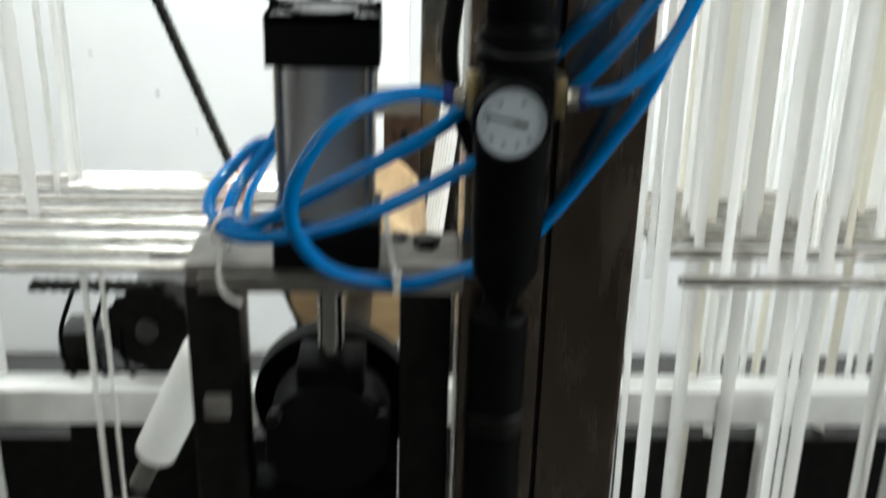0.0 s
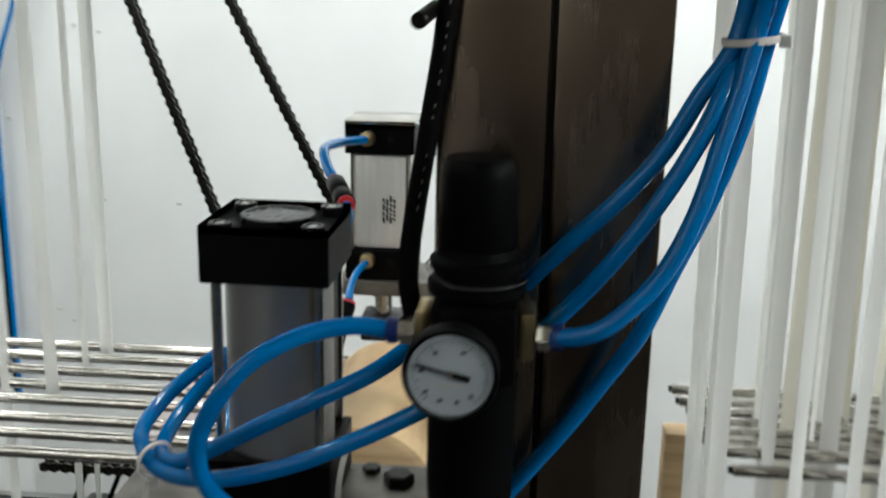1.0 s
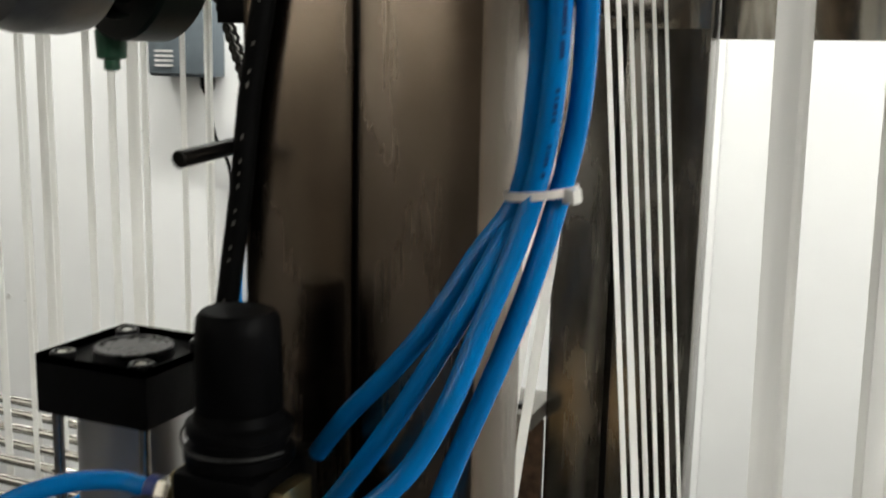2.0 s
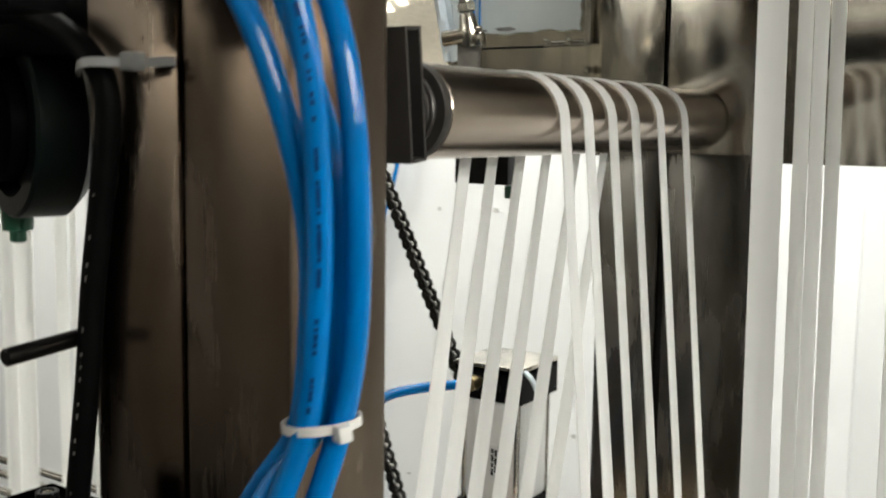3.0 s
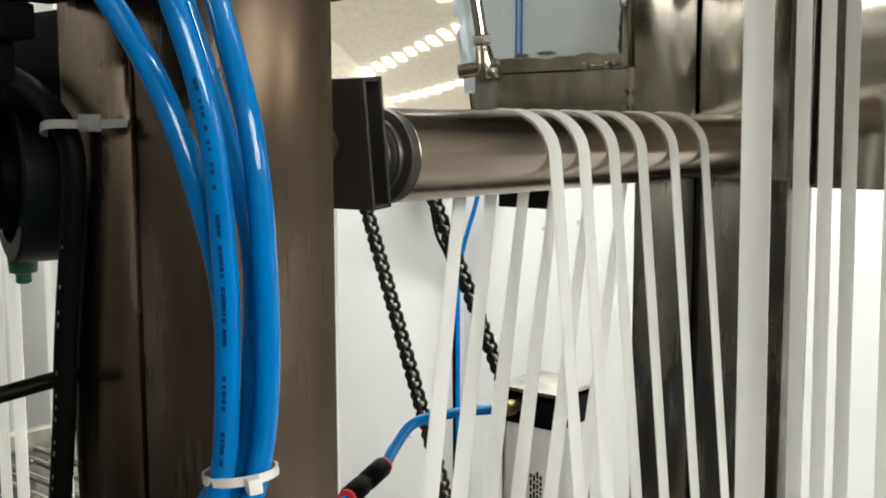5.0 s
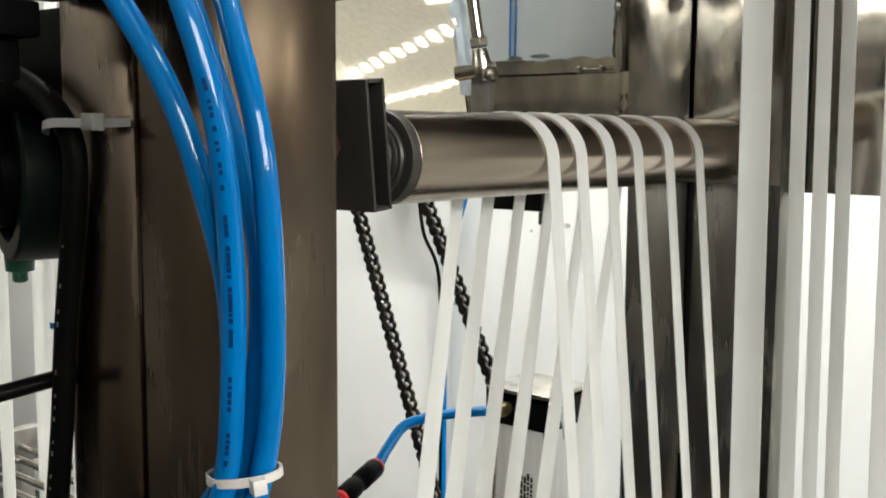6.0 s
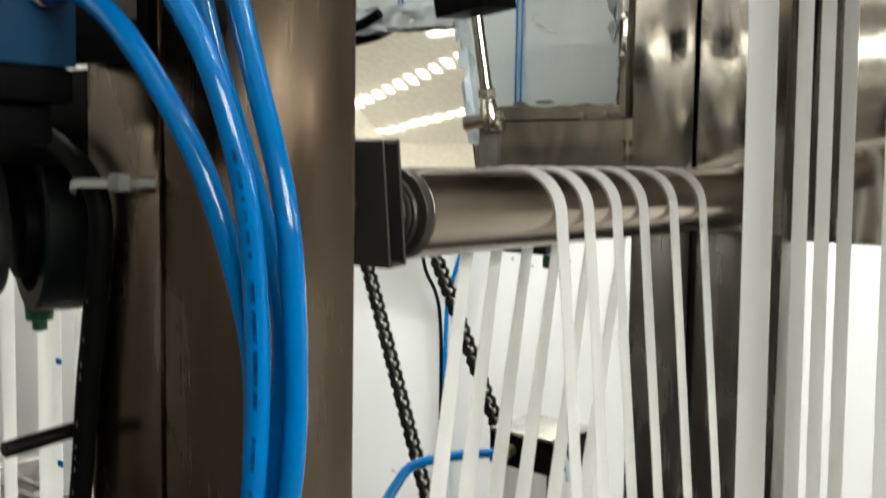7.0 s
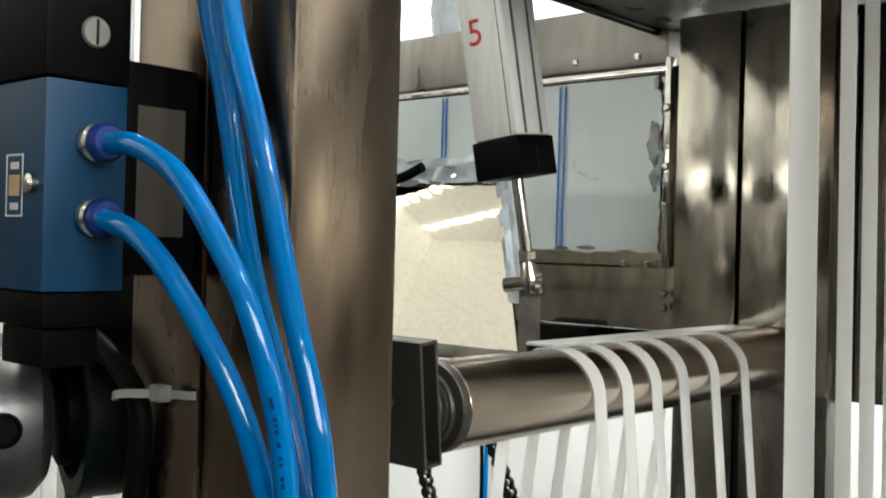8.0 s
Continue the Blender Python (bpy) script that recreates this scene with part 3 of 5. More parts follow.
dv = (ax_top - ax_bot).normalized()
xq = (Vector((1, 0, 0)) - dv * dv.x).normalized()
yq = dv.cross(xq)
CM = Matrix((xq, yq, dv)).transposed().to_4x4()
CM.translation = ax_bot
bm = bmesh.new()
add_box(bm, -0.024, 0.024, -0.024, 0.024, 0.066, 0.098, 0.0015, 0, CM)
part("end_cap", bm, BLACK, C5, "black end cap")
bm = bmesh.new()
add_box(bm, -0.0225, 0.0225, -0.0225, 0.0225, 0.0985, 0.262, 0.0025, 0, CM)
c5b = part("barrel", bm, ALU, C5)
for gx, gy, ex, ey in ((0.0165, -0.0226, 0.0004, 0.0003), (0.0226, -0.0105, 0.0004, 0.0015), (0.0226, 0.0105, 0.0004, 0.0015)):
    bm = bmesh.new()
    add_box(bm, gx - ex, gx + ex, gy - ey, gy + ey, 0.1, 0.26, 0, 0, CM)
    part("groove", bm, GREYPAINT, c5b)
bm = bmesh.new()
add_box(bm, -0.024, 0.024, -0.024, 0.024, 0.2625, 0.30, 0.0015, 0, CM)
part("end_cap", bm, BLACK, C5, "black end cap")
part("sensor_slot", rod(CM @ Vector((0.0242, -0.002, 0.074)), CM @ Vector((0.0242, -0.002, 0.090)), 0.0022, 10), RUBBER, C5)
part("piston_rod", rod(CM @ Vector((0, 0, 0.001)), CM @ Vector((0, 0, 0.0655)), 0.005), CHROME, C5)
part("lock_nut", lathe(CM @ Vector((0, 0, -0.003)), dv, [(0, 0.007), (0.001, 0.008), (0.007, 0.008), (0.008, 0.007)], 6), NICKEL, C5)
part("clevis", lathe(CM @ Vector((0, 0, -0.030)), dv, [(0, 0.006), (0.003, 0.008), (0.012, 0.0085), (0.026, 0.006)], 14), NICKEL, C5)
part("clevis_pin", rod(CM @ Vector((-0.020, -0.010, -0.021)), CM @ Vector((0.010, 0.004, -0.021)), 0.0062), NICKEL, C5)
part("pin_ring", lathe(CM @ Vector((0.010, -0.004, -0.026)), (1, 0.2, 0), [(0, 0.005), (0.001, 0.0068), (0.004, 0.0068), (0.005, 0.005)], 14), NICKEL, C5)
part("port_plug", rod(CM @ Vector((0.012, -0.0245, 0.082)), CM @ Vector((0.012, -0.022, 0.082)), 0.004), RUBBER, C5)
text_mesh("number", "5", 0.031, CM @ pose(-0.007, -0.0232, 0.186, 90, 0, 4), REDINK, C5)
part("mount_block", box(-0.245, -0.175, 0.34, 0.39, 1.845, 1.905, 0.002), GREYPAINT, C5)
part("mount_arm", box(-0.225, -0.19, 0.35, 0.67, 1.9055, 1.93, 0.002), GREYPAINT, C5)
part("mount_post", box(-0.225, -0.19, 0.665, 0.688, 1.813, 1.905, 0.002), GREYPAINT, C5)

# roller and its carriers
RX, RZ, RR = -0.046, 1.4605, 0.0265
BRKM = mat("dark_mill_steel", (0.05, 0.046, 0.042), 0.40, 0.6, 0.35, 25.0, 0.15, 150.0, (1, 1, 0.5))
RUSTM = mat("rusty_steel", (0.10, 0.062, 0.042), 0.5, 0.7, 0.4, 80.0, 0.2, 300.0)
arm = thing("roller_bracket", (-0.04, 0.12, 1.437), "dark open-ended steel channel bracket carrying the roller", "bracket")
BRK = pose(0, 0.119, 1.434, 5.5, 0, 0) @ pose(-0.002, -0.119, -1.434)
# the channel's shaded inside is a black block, darker than its steel plates
for name, bounds, bev, metal in (("side_plate", (-0.115, -0.017, 0.112, 0.1140, 1.434, 1.502), 0.0006, BRKM), ("side_plate", (-0.115, -0.017, 0.1240, 0.1260, 1.434, 1.502), 0.0006, BRKM),
                                 ("flange", (-0.115, -0.017, 0.1145, 0.1235, 1.434, 1.4362), 0.0006, BRKM), ("flange", (-0.115, -0.017, 0.1145, 0.1235, 1.4998, 1.502), 0.0006, BRKM),
                                 ("shade_fill", (-0.115, -0.045, 0.1145, 0.1235, 1.4365, 1.4995), 0.0, RUBBER), ("spacer", (-0.112, -0.060, 0.0680, 0.1112, 1.443, 1.493), 0.001, DARKST)):
    bm = bmesh.new()
    add_box(bm, *bounds, bev, 0, BRK)
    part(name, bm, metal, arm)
part("axle_nut", lathe(BRK @ Vector((-0.047, 0.1115, 1.468)), (0, -1, 0), [(0, 0.010), (0.006, 0.010), (0.007, 0.008)], 6), RUSTM, arm, "rust-brown axle nut")
endm = thing("angle_bar", (-0.07, 0.45, 1.44), "steel angle bar with a pale-coloured lip beside the roller", "angle bar")
# pale aluminium stands in for the lamp's reflection on this steel lip
part("top_lip", box(-0.088, -0.060, 0.29, 0.5995, 1.4845, 1.4870, 0.0008), ALU, endm, "folded steel lip beside the roller, its lamp sheen put in as pale colour")
part("lip_leg", box(-0.088, -0.0855, 0.29, 0.5995, 1.440, 1.4843, 0.0008), DARKST, endm)
roller = thing("guide_roller", (RX, 0.36, RZ), "polished steel guide roller with white straps over it", "roller")
part("tube", lathe((RX, 0.150, RZ), (0, 1, 0), [(0, RR - 0.001), (0.001, RR), (0.442, RR), (0.443, RR - 0.001)], 48), ROLLERM, roller)
part("end_flange", lathe((RX, 0.1425, RZ), (0, 1, 0), [(0, 0.0225), (0.0008, 0.0262), (0.0030, 0.0268), (0.0070, 0.0266), (0.0074, 0.020)], 44), BRKM, roller, "dark end flange")
part("bearing_ring", lathe((RX, 0.1345, RZ), (0, 1, 0), [(0, 0.010), (0.0006, 0.0165), (0.0014, 0.0172), (0.0022, 0.0166), (0.0026, 0.0185), (0.0036, 0.0195), (0.0046, 0.0188), (0.0050, 0.0208), (0.0062, 0.0216), (0.0078, 0.0212)], 40), BRKM, roller)
part("axle", rod((RX, 0.126, RZ), (RX, 0.1338, RZ), 0.009), DARKST, roller)
part("axle", rod((RX, 0.5940, RZ), (RX, 0.5962, RZ), 0.009), DARKST, roller)

# straps over the roller
TOPS = [0.278, 0.312, 0.350, 0.389, 0.437, 0.488]
for i, ty in enumerate(TOPS):
    pts, r = [], RR + 0.0009
    zf = 0.35
    for k in range(24):
        u = k / 23
        z = zf + (RZ - zf) * u
        pts.append(Vector((RX + r + 0.082 * max(0.0, RZ - z), ty + 0.02 * (RZ - z), z)))
    for k in range(1, 13):
        a = math.pi * k / 13
        pts.append(Vector((RX + r * math.cos(a), ty - 0.0018 * k, RZ + r * math.sin(a))))
    for k in range(25):
        u = k / 24
        z = RZ - (RZ - 0.62) * u
        pts.append(Vector((RX - r - 0.118 * (RZ - z), ty - 0.0235 - 0.02 * (RZ - z) + 0.05 * (0.40 - ty) * (RZ - z), z)))
    twist = (0.10, 0.75, 0.22, 0.12, 0.16, 0.10)[i]
    wide = [Vector((twist * max(0.0, (21 - n) / 21) if n < 21 else 0.5 * max(0.0, min(1.0, (n - 38) / 5)), 1, 0)) for n in range(len(pts))]
    bm = bmesh.new()
    add_ribbon(bm, pts, wide, 0.0007, 0.0132, 0.04)
    tagged(part("plastic_strap", bm, STRAP, flat=False), "narrow white plastic strap running over the steel roller", "strap", "straps over the roller")

# ---- straps hanging to the rods ----
def hanging_strap(x, y, w, z0, z1, turn, lean=0.0, group="straps hanging beside the column", bow=0.0, stuffing=STRAP):
    bm = bmesh.new()
    pts, wd = [], []
    for k in range(15):
        u = k / 14
        z = z0 + (z1 - z0) * u
        pts.append(Vector((x + lean * (z - 1.2), y + bow * math.sin(3.1 * u), z)))
        a = turn + 0.15 * math.sin(5 * u + x * 9)
        wd.append(Vector((math.cos(a), math.sin(a), 0)))
    add_ribbon(bm, pts, wd, 0.0008, w, 0.05 * (1 if int(x * 1000) % 2 else -1))
    return tagged(part("plastic_strap", bm, stuffing), "%s translucent plastic strap hanging to the polished rods" % ("white" if stuffing is STRAP else "cream"), "strap", group)


ROD_Z, ROD_R = 0.90, 0.0062
RIGHT_Y = [0.327, 0.406, 0.448, 0.472, 0.497, 0.522, 0.551, 0.578, 0.613]
RIGHT_TIP = [0.135, 0.141, 0.128, 0.124, 0.120, 0.119, 0.119, 0.111, 0.107]
LEFT_Y = [0.354, 0.397, 0.435, 0.483, 0.525, 0.570, 0.615, 0.655]
for sx, ys, xa, xb in ((1, RIGHT_Y, 0.132, 0.82), (-1, LEFT_Y, -0.26, -1.40)):
    for i, ry in enumerate(ys):
        xs = xa if sx < 0 else RIGHT_TIP[i]
        rd = thing("steel_rod", (xb, ry, ROD_Z), "polished steel guide rod with straps looped under it", "rod", "polished guide rods")
        part("bar", rod((xs, ry, ROD_Z), (xb, ry, ROD_Z), ROD_R, 16), CHROME, rd)
        part("tip", rod((xs - sx * 0.0005, ry, ROD_Z), (xs - sx * 0.004, ry, ROD_Z), 0.004, 10), DARKST, rd)
    rail = thing("rod_rail", (xb, 0.5, 0), "grey steel side frame that carries the guide rods", "frame", "rod side frames")
    part("rail", box(min(xb, xb + sx * 0.03), max(xb, xb + sx * 0.03), 0.29, 0.70, 0.87, 0.93, 0.002), GREYPAINT, rail)
    for py in (0.31, 0.64):
        part("post", box(min(xb, xb + sx * 0.03), max(xb, xb + sx * 0.03), py, py + 0.04, 0, 0.8695, 0.002), GREYPAINT, rail)

ru = random.Random(11)
STRAP_TOP = 2.3
row1 = [(0.103, 0.311, 0.0175), (0.106, 0.373, 0.0095), (0.104, 0.421, 0.0095), (0.104, 0.468, 0.010)]
row2 = [(0.178, 0.330, 0.016), (0.171, 0.409, 0.012), (0.178, 0.455, 0.014), (0.186, 0.500, 0.010), (0.190, 0.545, 0.014)]
row3 = [(0.235, 0.345, 0.016), (0.242, 0.452, 0.018), (0.250, 0.53, 0.012), (0.262, 0.60, 0.016)]
row4 = [(0.30, 0.36, 0.017), (0.315, 0.43, 0.012), (0.33, 0.51, 0.018), (0.345, 0.58, 0.014)]
row5 = [(0.375, 0.34, 0.018), (0.40, 0.45, 0.014), (0.43, 0.55, 0.018), (0.47, 0.40, 0.015), (0.50, 0.50, 0.018), (0.56, 0.44, 0.018)]
for x, y, w in row1 + row2 + row3 + row4 + row5:
    hanging_strap(x, y, w, 0.15 if ru.random() < 0.6 else 0.885, STRAP_TOP if y < 0.64 else 1.4, 0.2 + ru.uniform(-0.35, 0.35), -0.012)
rx = random.Random(33)
for k in range(22):
    hanging_strap(0.215 + 0.017 * k + rx.uniform(-0.006, 0.006), rx.uniform(0.34, 0.61), rx.choice((0.008, 0.011, 0.014, 0.018)), 0.893 if k % 3 else 0.15, STRAP_TOP, rx.uniform(-0.9, 0.9), -0.012 + rx.uniform(-0.012, 0.012), stuffing=STRAPW if k % 4 == 0 else STRAP)
rw = random.Random(21)
for k in range(13):
    hanging_strap(0.225 + 0.027 * k + rw.uniform(-0.008, 0.008), 0.651 + rw.uniform(-0.002, 0.002), rw.choice((0.009, 0.012, 0.016)), 0.15 if k % 3 else 0.885, 1.4238, 0.0 + rw.uniform(-0.2, 0.2), 0.0, stuffing=STRAPW if k % 3 != 1 else STRAP)
for x, y, w, low in [(-0.605, 0.648, 0.012, 1), (-0.612, 0.606, 0.010, 1), (-0.612, 0.515, 0.016, 1), (-0.507, 0.347, 0.008, 2), (-0.488, 0.347, 0.008, 2),
                     (-0.64, 0.57, 0.013, 1), (-0.655, 0.49, 0.010, 1), (-0.672, 0.44, 0.016, 0), (-0.69, 0.53, 0.010, 1), (-0.715, 0.60, 0.016, 0),
                     (-0.735, 0.47, 0.014, 0), (-0.76, 0.54, 0.018, 0), (-0.785, 0.42, 0.012, 0), (-0.81, 0.50, 0.018, 0), (-0.585, 0.62, 0.009, 1), (-0.84, 0.58, 0.018, 0), (-0.87, 0.45, 0.018, 0)]:
    z0, z1 = ((0.12, STRAP_TOP), (0.893, STRAP_TOP), (0.12, 0.895))[low]
    hanging_strap(x, y, w * 0.88, z0, z1, -0.15 + ru.uniform(-0.4, 0.4), 0.0, "straps hanging to the far rods")
for k in range(15):
    x, y = -0.91 - 0.031 * k, (0.44, 0.52, 0.60, 0.40)[k % 4]
    st = hanging_strap(x, y, ru.choice((0.018, 0.024, 0.028)), 0.12, STRAP_TOP, 0.45 + ru.uniform(-0.3, 0.3), 0.0, "straps hanging to the far rods")
    if k == 0:
        for tz in (1.217, 1.079):
            part("tape_mark", box(x + 0.008, x + 0.020, y - 0.0045, y - 0.0030, tz - 0.004, tz + 0.004), BLUE, st, "small blue tape mark")
# carrier rails that the straps come from
for xa, xb in ((0.08, 0.82), (-1.42, -0.46)):
    tagged(part("strap_carrier", box(xa, xb, 0.28, 0.68, STRAP_TOP, STRAP_TOP + 0.03, 0.003), GREYPAINT), "grey steel plate from which the straps hang", "carrier plate", "strap carriers")
    for cx in (xa + 0.02, xb - 0.06):
        tagged(part("carrier_hanger", box(cx, cx + 0.04, 0.46, 0.50, STRAP_TOP + 0.0305, Z1, 0.002), GREYPAINT), "grey steel hanger under the ceiling", "hanger", "carrier hangers")

# ---- large pneumatic cylinder and its stand ----
CX0, CX1, CY0, CY1 = -0.2575, -0.1825, -0.0065, 0.0685
CXM, CYM = (CX0 + CX1) / 2, (CY0 + CY1) / 2


def square_cylinder(name, xm, ym, half, z_low, z_high, cap, label, barrel_r, tie, rod_len, barrel_mat, square_barrel=False):
    c = thing(name, (xm, ym, z_low), label, "pneumatic cylinder", "pneumatic cylinders")
    bev = half * 0.05
    bm = box(xm - half, xm + half, ym - half, ym + half, z_high - cap, z_high)
    bm.faces.ensure_lookup_table()
    lid = max(bm.faces, key=lambda f: f.calc_center_median().z)
    bmesh.ops.inset_region(bm, faces=[lid], thickness=half * 0.10)
    bmesh.ops.translate(bm, verts=lid.verts, vec=(0, 0, -0.0065))
    bmesh.ops.bevel(bm, geom=[e for e in bm.edges if e.calc_face_angle(0) > 1.0], offset=bev * 0.4, segments=2, affect="EDGES")
    top = part("top_cap", bm, BLACK, c, "black anodised end cap")
    part("boss", lathe((xm, ym, z_high - 0.0065), (0, 0, 1), [(0, half * 0.60), (0.0052, half * 0.60), (0.0062, half * 0.58), (0.0062, half * 0.53), (0.0054, half * 0.52), (0.0054, half * 0.2)], 40), BOSS, top, "dark machined centre disc")
    for sx in (-1, 1):
        for sy in (-1, 1):
            o = half * 0.72
            part("corner_pad", lathe((xm + sx * o, ym + sy * o, z_high - 0.0065), (0, 0, 1), [(0, half * 0.185), (0.0056, half * 0.185), (0.0062, half * 0.17), (0.0062, half * 0.125), (0.0035, half * 0.12), (0.0035, 0.0005)], 18), BOSS, top)
    part("bottom_cap", box(xm - half, xm + half, ym - half, ym + half, z_low, z_low + cap, bev), BLACK, c, "black anodised end cap")
    if square_barrel:
        part("barrel", box(xm - half * 0.86, xm + half * 0.86, ym - half * 0.86, ym + half * 0.86, z_low + cap, z_high - cap - 0.0005, half * 0.25), barrel_mat, c)
    else:
        part("barrel", lathe((xm, ym, z_low + cap), (0, 0, 1), [(0, barrel_r), (z_high - z_low - 2 * cap, barrel_r)], 56), barrel_mat, c)
    for sx in (-1, 1):
        for sy in (-1, 1):
            o = half * 0.80
            part("tie_rod", rod((xm + sx * o, ym + sy * o, z_low + cap), (xm + sx * o, ym + sy * o, z_high - cap), tie, 12), CHROME, c)
            part("tie_nut", lathe((xm + sx * half * 0.72, ym + sy * half * 0.72, z_high - 0.0030), (0, 0, 1), [(0, tie * 1.15), (0.0016, tie * 1.15), (0.0022, tie * 0.9), (0.0022, tie * 0.4)], 8), CHROME, c)
    part("piston_rod", rod((xm, ym, z_low - rod_len), (xm, ym, z_low), half * 0.27), CHROME, c)
    return c


BOSS = mat("black_machined_face", (0.010, 0.010, 0.011), 0.28, 0.3, 0.3, 60.0, 0.1, 300.0, spec=0.4)
BARREL = mat("grey_barrel", (0.40, 0.40, 0.41), 0.36, 0.8, 0.2, 12.0, 0.06, 120.0, (1, 1, 0.4), 0.08)
big = square_cylinder("pneumatic_cylinder", CXM, CYM, 0.0375, 1.0525, 1.2315, 0.0345, "large round-barrel pneumatic cylinder with black square end caps", 0.0325, 0.0032, 0.085, BARREL)
part("port_fitting", lathe((CX0 + 0.012, CY1, 1.075), (0, 1, 0), [(0, 0.006), (0.008, 0.006), (0.009, 0.008), (0.02, 0.008)], 14), NICKEL, big)

stand = thing("cylinder_stand", (-0.23, 0.06, 0), "grey steel plate stand that carries the large cylinder", "stand")
part("plate", box(-0.322, -0.1245, 0.005, 0.072, 1.036, 1.052, 0.0015), GREYPAINT, stand)
part("front_bar", box(-0.312, -0.1225, -0.002, 0.0045, 1.033, 1.046, 0.001), GREYPAINT, stand)
part("nut", lathe((-0.148, 0.045, 1.052), (0, 0, 1), [(0, 0.0095), (0.001, 0.010), (0.007, 0.010), (0.008, 0.0085)], 6), DARKST, stand)
part("bolt", lathe((-0.168, 0.060, 1.052), (0, 0, 1), [(0, 0.006), (0.004, 0.006)], 6), DARKST, stand)
part("leg", box(-0.325, -0.285, 0.01, 0.05, 0.012, 1.0355, 0.003), DARKST, stand)
part("leg", box(-0.168, -0.130, 0.01, 0.05, 0.012, 1.0355, 0.003), DARKST, stand)
part("clamp", box(-0.315, -0.295, 0.002, 0.0095, 0.925, 0.945, 0.003), GREYPAINT, stand)
part("foot_plate", box(-0.34, -0.12, -0.01, 0.10, 0, 0.0115), GREYPAINT, stand)
part("back_panel", box(-0.2845, -0.1685, 0.100, 0.106, 0.55, 0.90, 0.002), DARKST, stand)
part("side_web", box(-0.2845, -0.1685, 0.0505, 0.0995, 0.555, 0.575, 0.002), DARKST, stand)
part("cross_bar", box(-0.2845, -0.1685, 0.02, 0.05, 0.55, 0.59, 0.002), DARKST, stand)

press = thing("press_wheel", (-0.22, 0.03, 0.90), "black clevis and wheel under the large cylinder", "press wheel")
part("clevis", box(-0.246, -0.194, 0.008, 0.056, 0.930, 0.967, 0.004), BLACKPL, press)
part("wheel", lathe((-0.222, 0.002, 0.905), (0, 1, 0), [(0, 0.044), (0.002, 0.048), (0.054, 0.048), (0.056, 0.044)], 40), RUBBER, press)
for wx in (-0.262, -0.180):
    part("bolt", lathe((wx, 0.001, 0.93), (0, -1, 0), [(0, 0.006), (0.005, 0.006), (0.006, 0.005)], 6), DARKST, press)
part("guard_ring", lathe((-0.222, 0.070, 0.900), (0, 1, 0), [(0, 0.060), (0.002, 0.066), (0.026, 0.066), (0.028, 0.060)], 44), RUBBER, press)
part("axle_block", box(-0.284, -0.1685, 0.012, 0.048, 0.83, 0.855, 0.003), BLACKPL, press)

# wooden roll behind the wheel
roll = thing("wooden_roll", (-0.20, 0.34, 0.78), "tan wooden roll on the machine beneath the roller", "roll")
part("core", lathe((-0.205, 0.22, 0.938), (0, 1, 0), [(0, 0.062), (0.004, 0.069), (0.030, 0.069), (0.032, 0.066), (0.226, 0.066), (0.230, 0.060)], 40), CARD, roll)
part("shaft", rod((-0.205, 0.10, 0.938), (-0.205, 0.595, 0.938), 0.012), DARKST, roll)
part("side_plate", box(-0.235, -0.170, 0.47, 0.482, 0.70, 0.955, 0.002), GREYPAINT, roll)
bar = thing("cross_beam", (-0.2, 0.44, 0.66), "grey steel cross beam low on the machine", "beam")
part("beam", box(-0.8, 0.8, 0.455, 0.50, 0.640, 0.690, 0.003), WHITEP, bar)
for bx in (-0.78, 0.74):
    part("leg", box(bx, bx + 0.04, 0.457, 0.497, 0, 0.6395, 0.002), GREYPAINT, bar)
base = thing("machine_base", (0, 0.62, 0), "dark sheet-metal machine base under the rods", "machine base")
part("cabinet", box(-0.75, -0.26, 0.52, 0.655, 0.08, 0.58, 0.004), DARKST, base)
part("cabinet", box(0.098, 0.75, 0.52, 0.655, 0.08, 0.58, 0.004), DARKST, base)
part("plinth", box(-0.75, 0.75, 0.535, 0.64, 0, 0.0795, 0.002), RUBBER, base)
wb = thing("wooden_block", (0.117, 0.615, 0.5805), "upright tan wooden block on the machine base", "wooden block")
part("block", box(0.102, 0.131, 0.598, 0.634, 0.5805, 0.848, 0.002), CARD, wb)
motor = thing("drive_motor", (-0.53, 0.56, 0.70), "dark oily drive motor with sprocket under the rods", "motor")
part("body", lathe((-0.465, 0.50, 0.772), (0, 1, 0), [(0, 0.040), (0.004, 0.050), (0.11, 0.050), (0.115, 0.03)], 32), SILVER, motor, "dull silver motor body")
part("terminal_box", box(-0.605, -0.565, 0.52, 0.58, 0.692, 0.735, 0.004), DARKST, motor)
part("hub", lathe((-0.482, 0.480, 0.757), (0, 1, 0), [(0, 0.010), (0.002, 0.014), (0.0078, 0.014)], 20), BRKM, motor)
part("sprocket", lathe((-0.482, 0.488, 0.757), (0, 1, 0), [(0, 0.020), (0.001, 0.052), (0.007, 0.052), (0.008, 0.02)], 36, flute=0.07), DARKST, motor)
part("mount", box(-0.60, -0.42, 0.505, 0.63, 0.5805, 0.6915, 0.004), DARKST, motor)
part("saddle", box(-0.50, -0.43, 0.515, 0.60, 0.692, 0.7215, 0.003), DARKST, motor)
for cx in (-0.575, -0.535, -0.50):
    bm = bmesh.new()
    add_hose(bm, [(cx, 0.505, 0.800), (cx - 0.015, 0.49, 0.75), (cx - 0.01, 0.49, 0.70), (cx + 0.01, 0.5, 0.67)], 0.003, 8)
    part("wire", bm, RUBBER, motor)
tube_a, tube_b = Vector((-0.372, 0.30, 0.83)), Vector((-0.442, 0.325, 0.685))
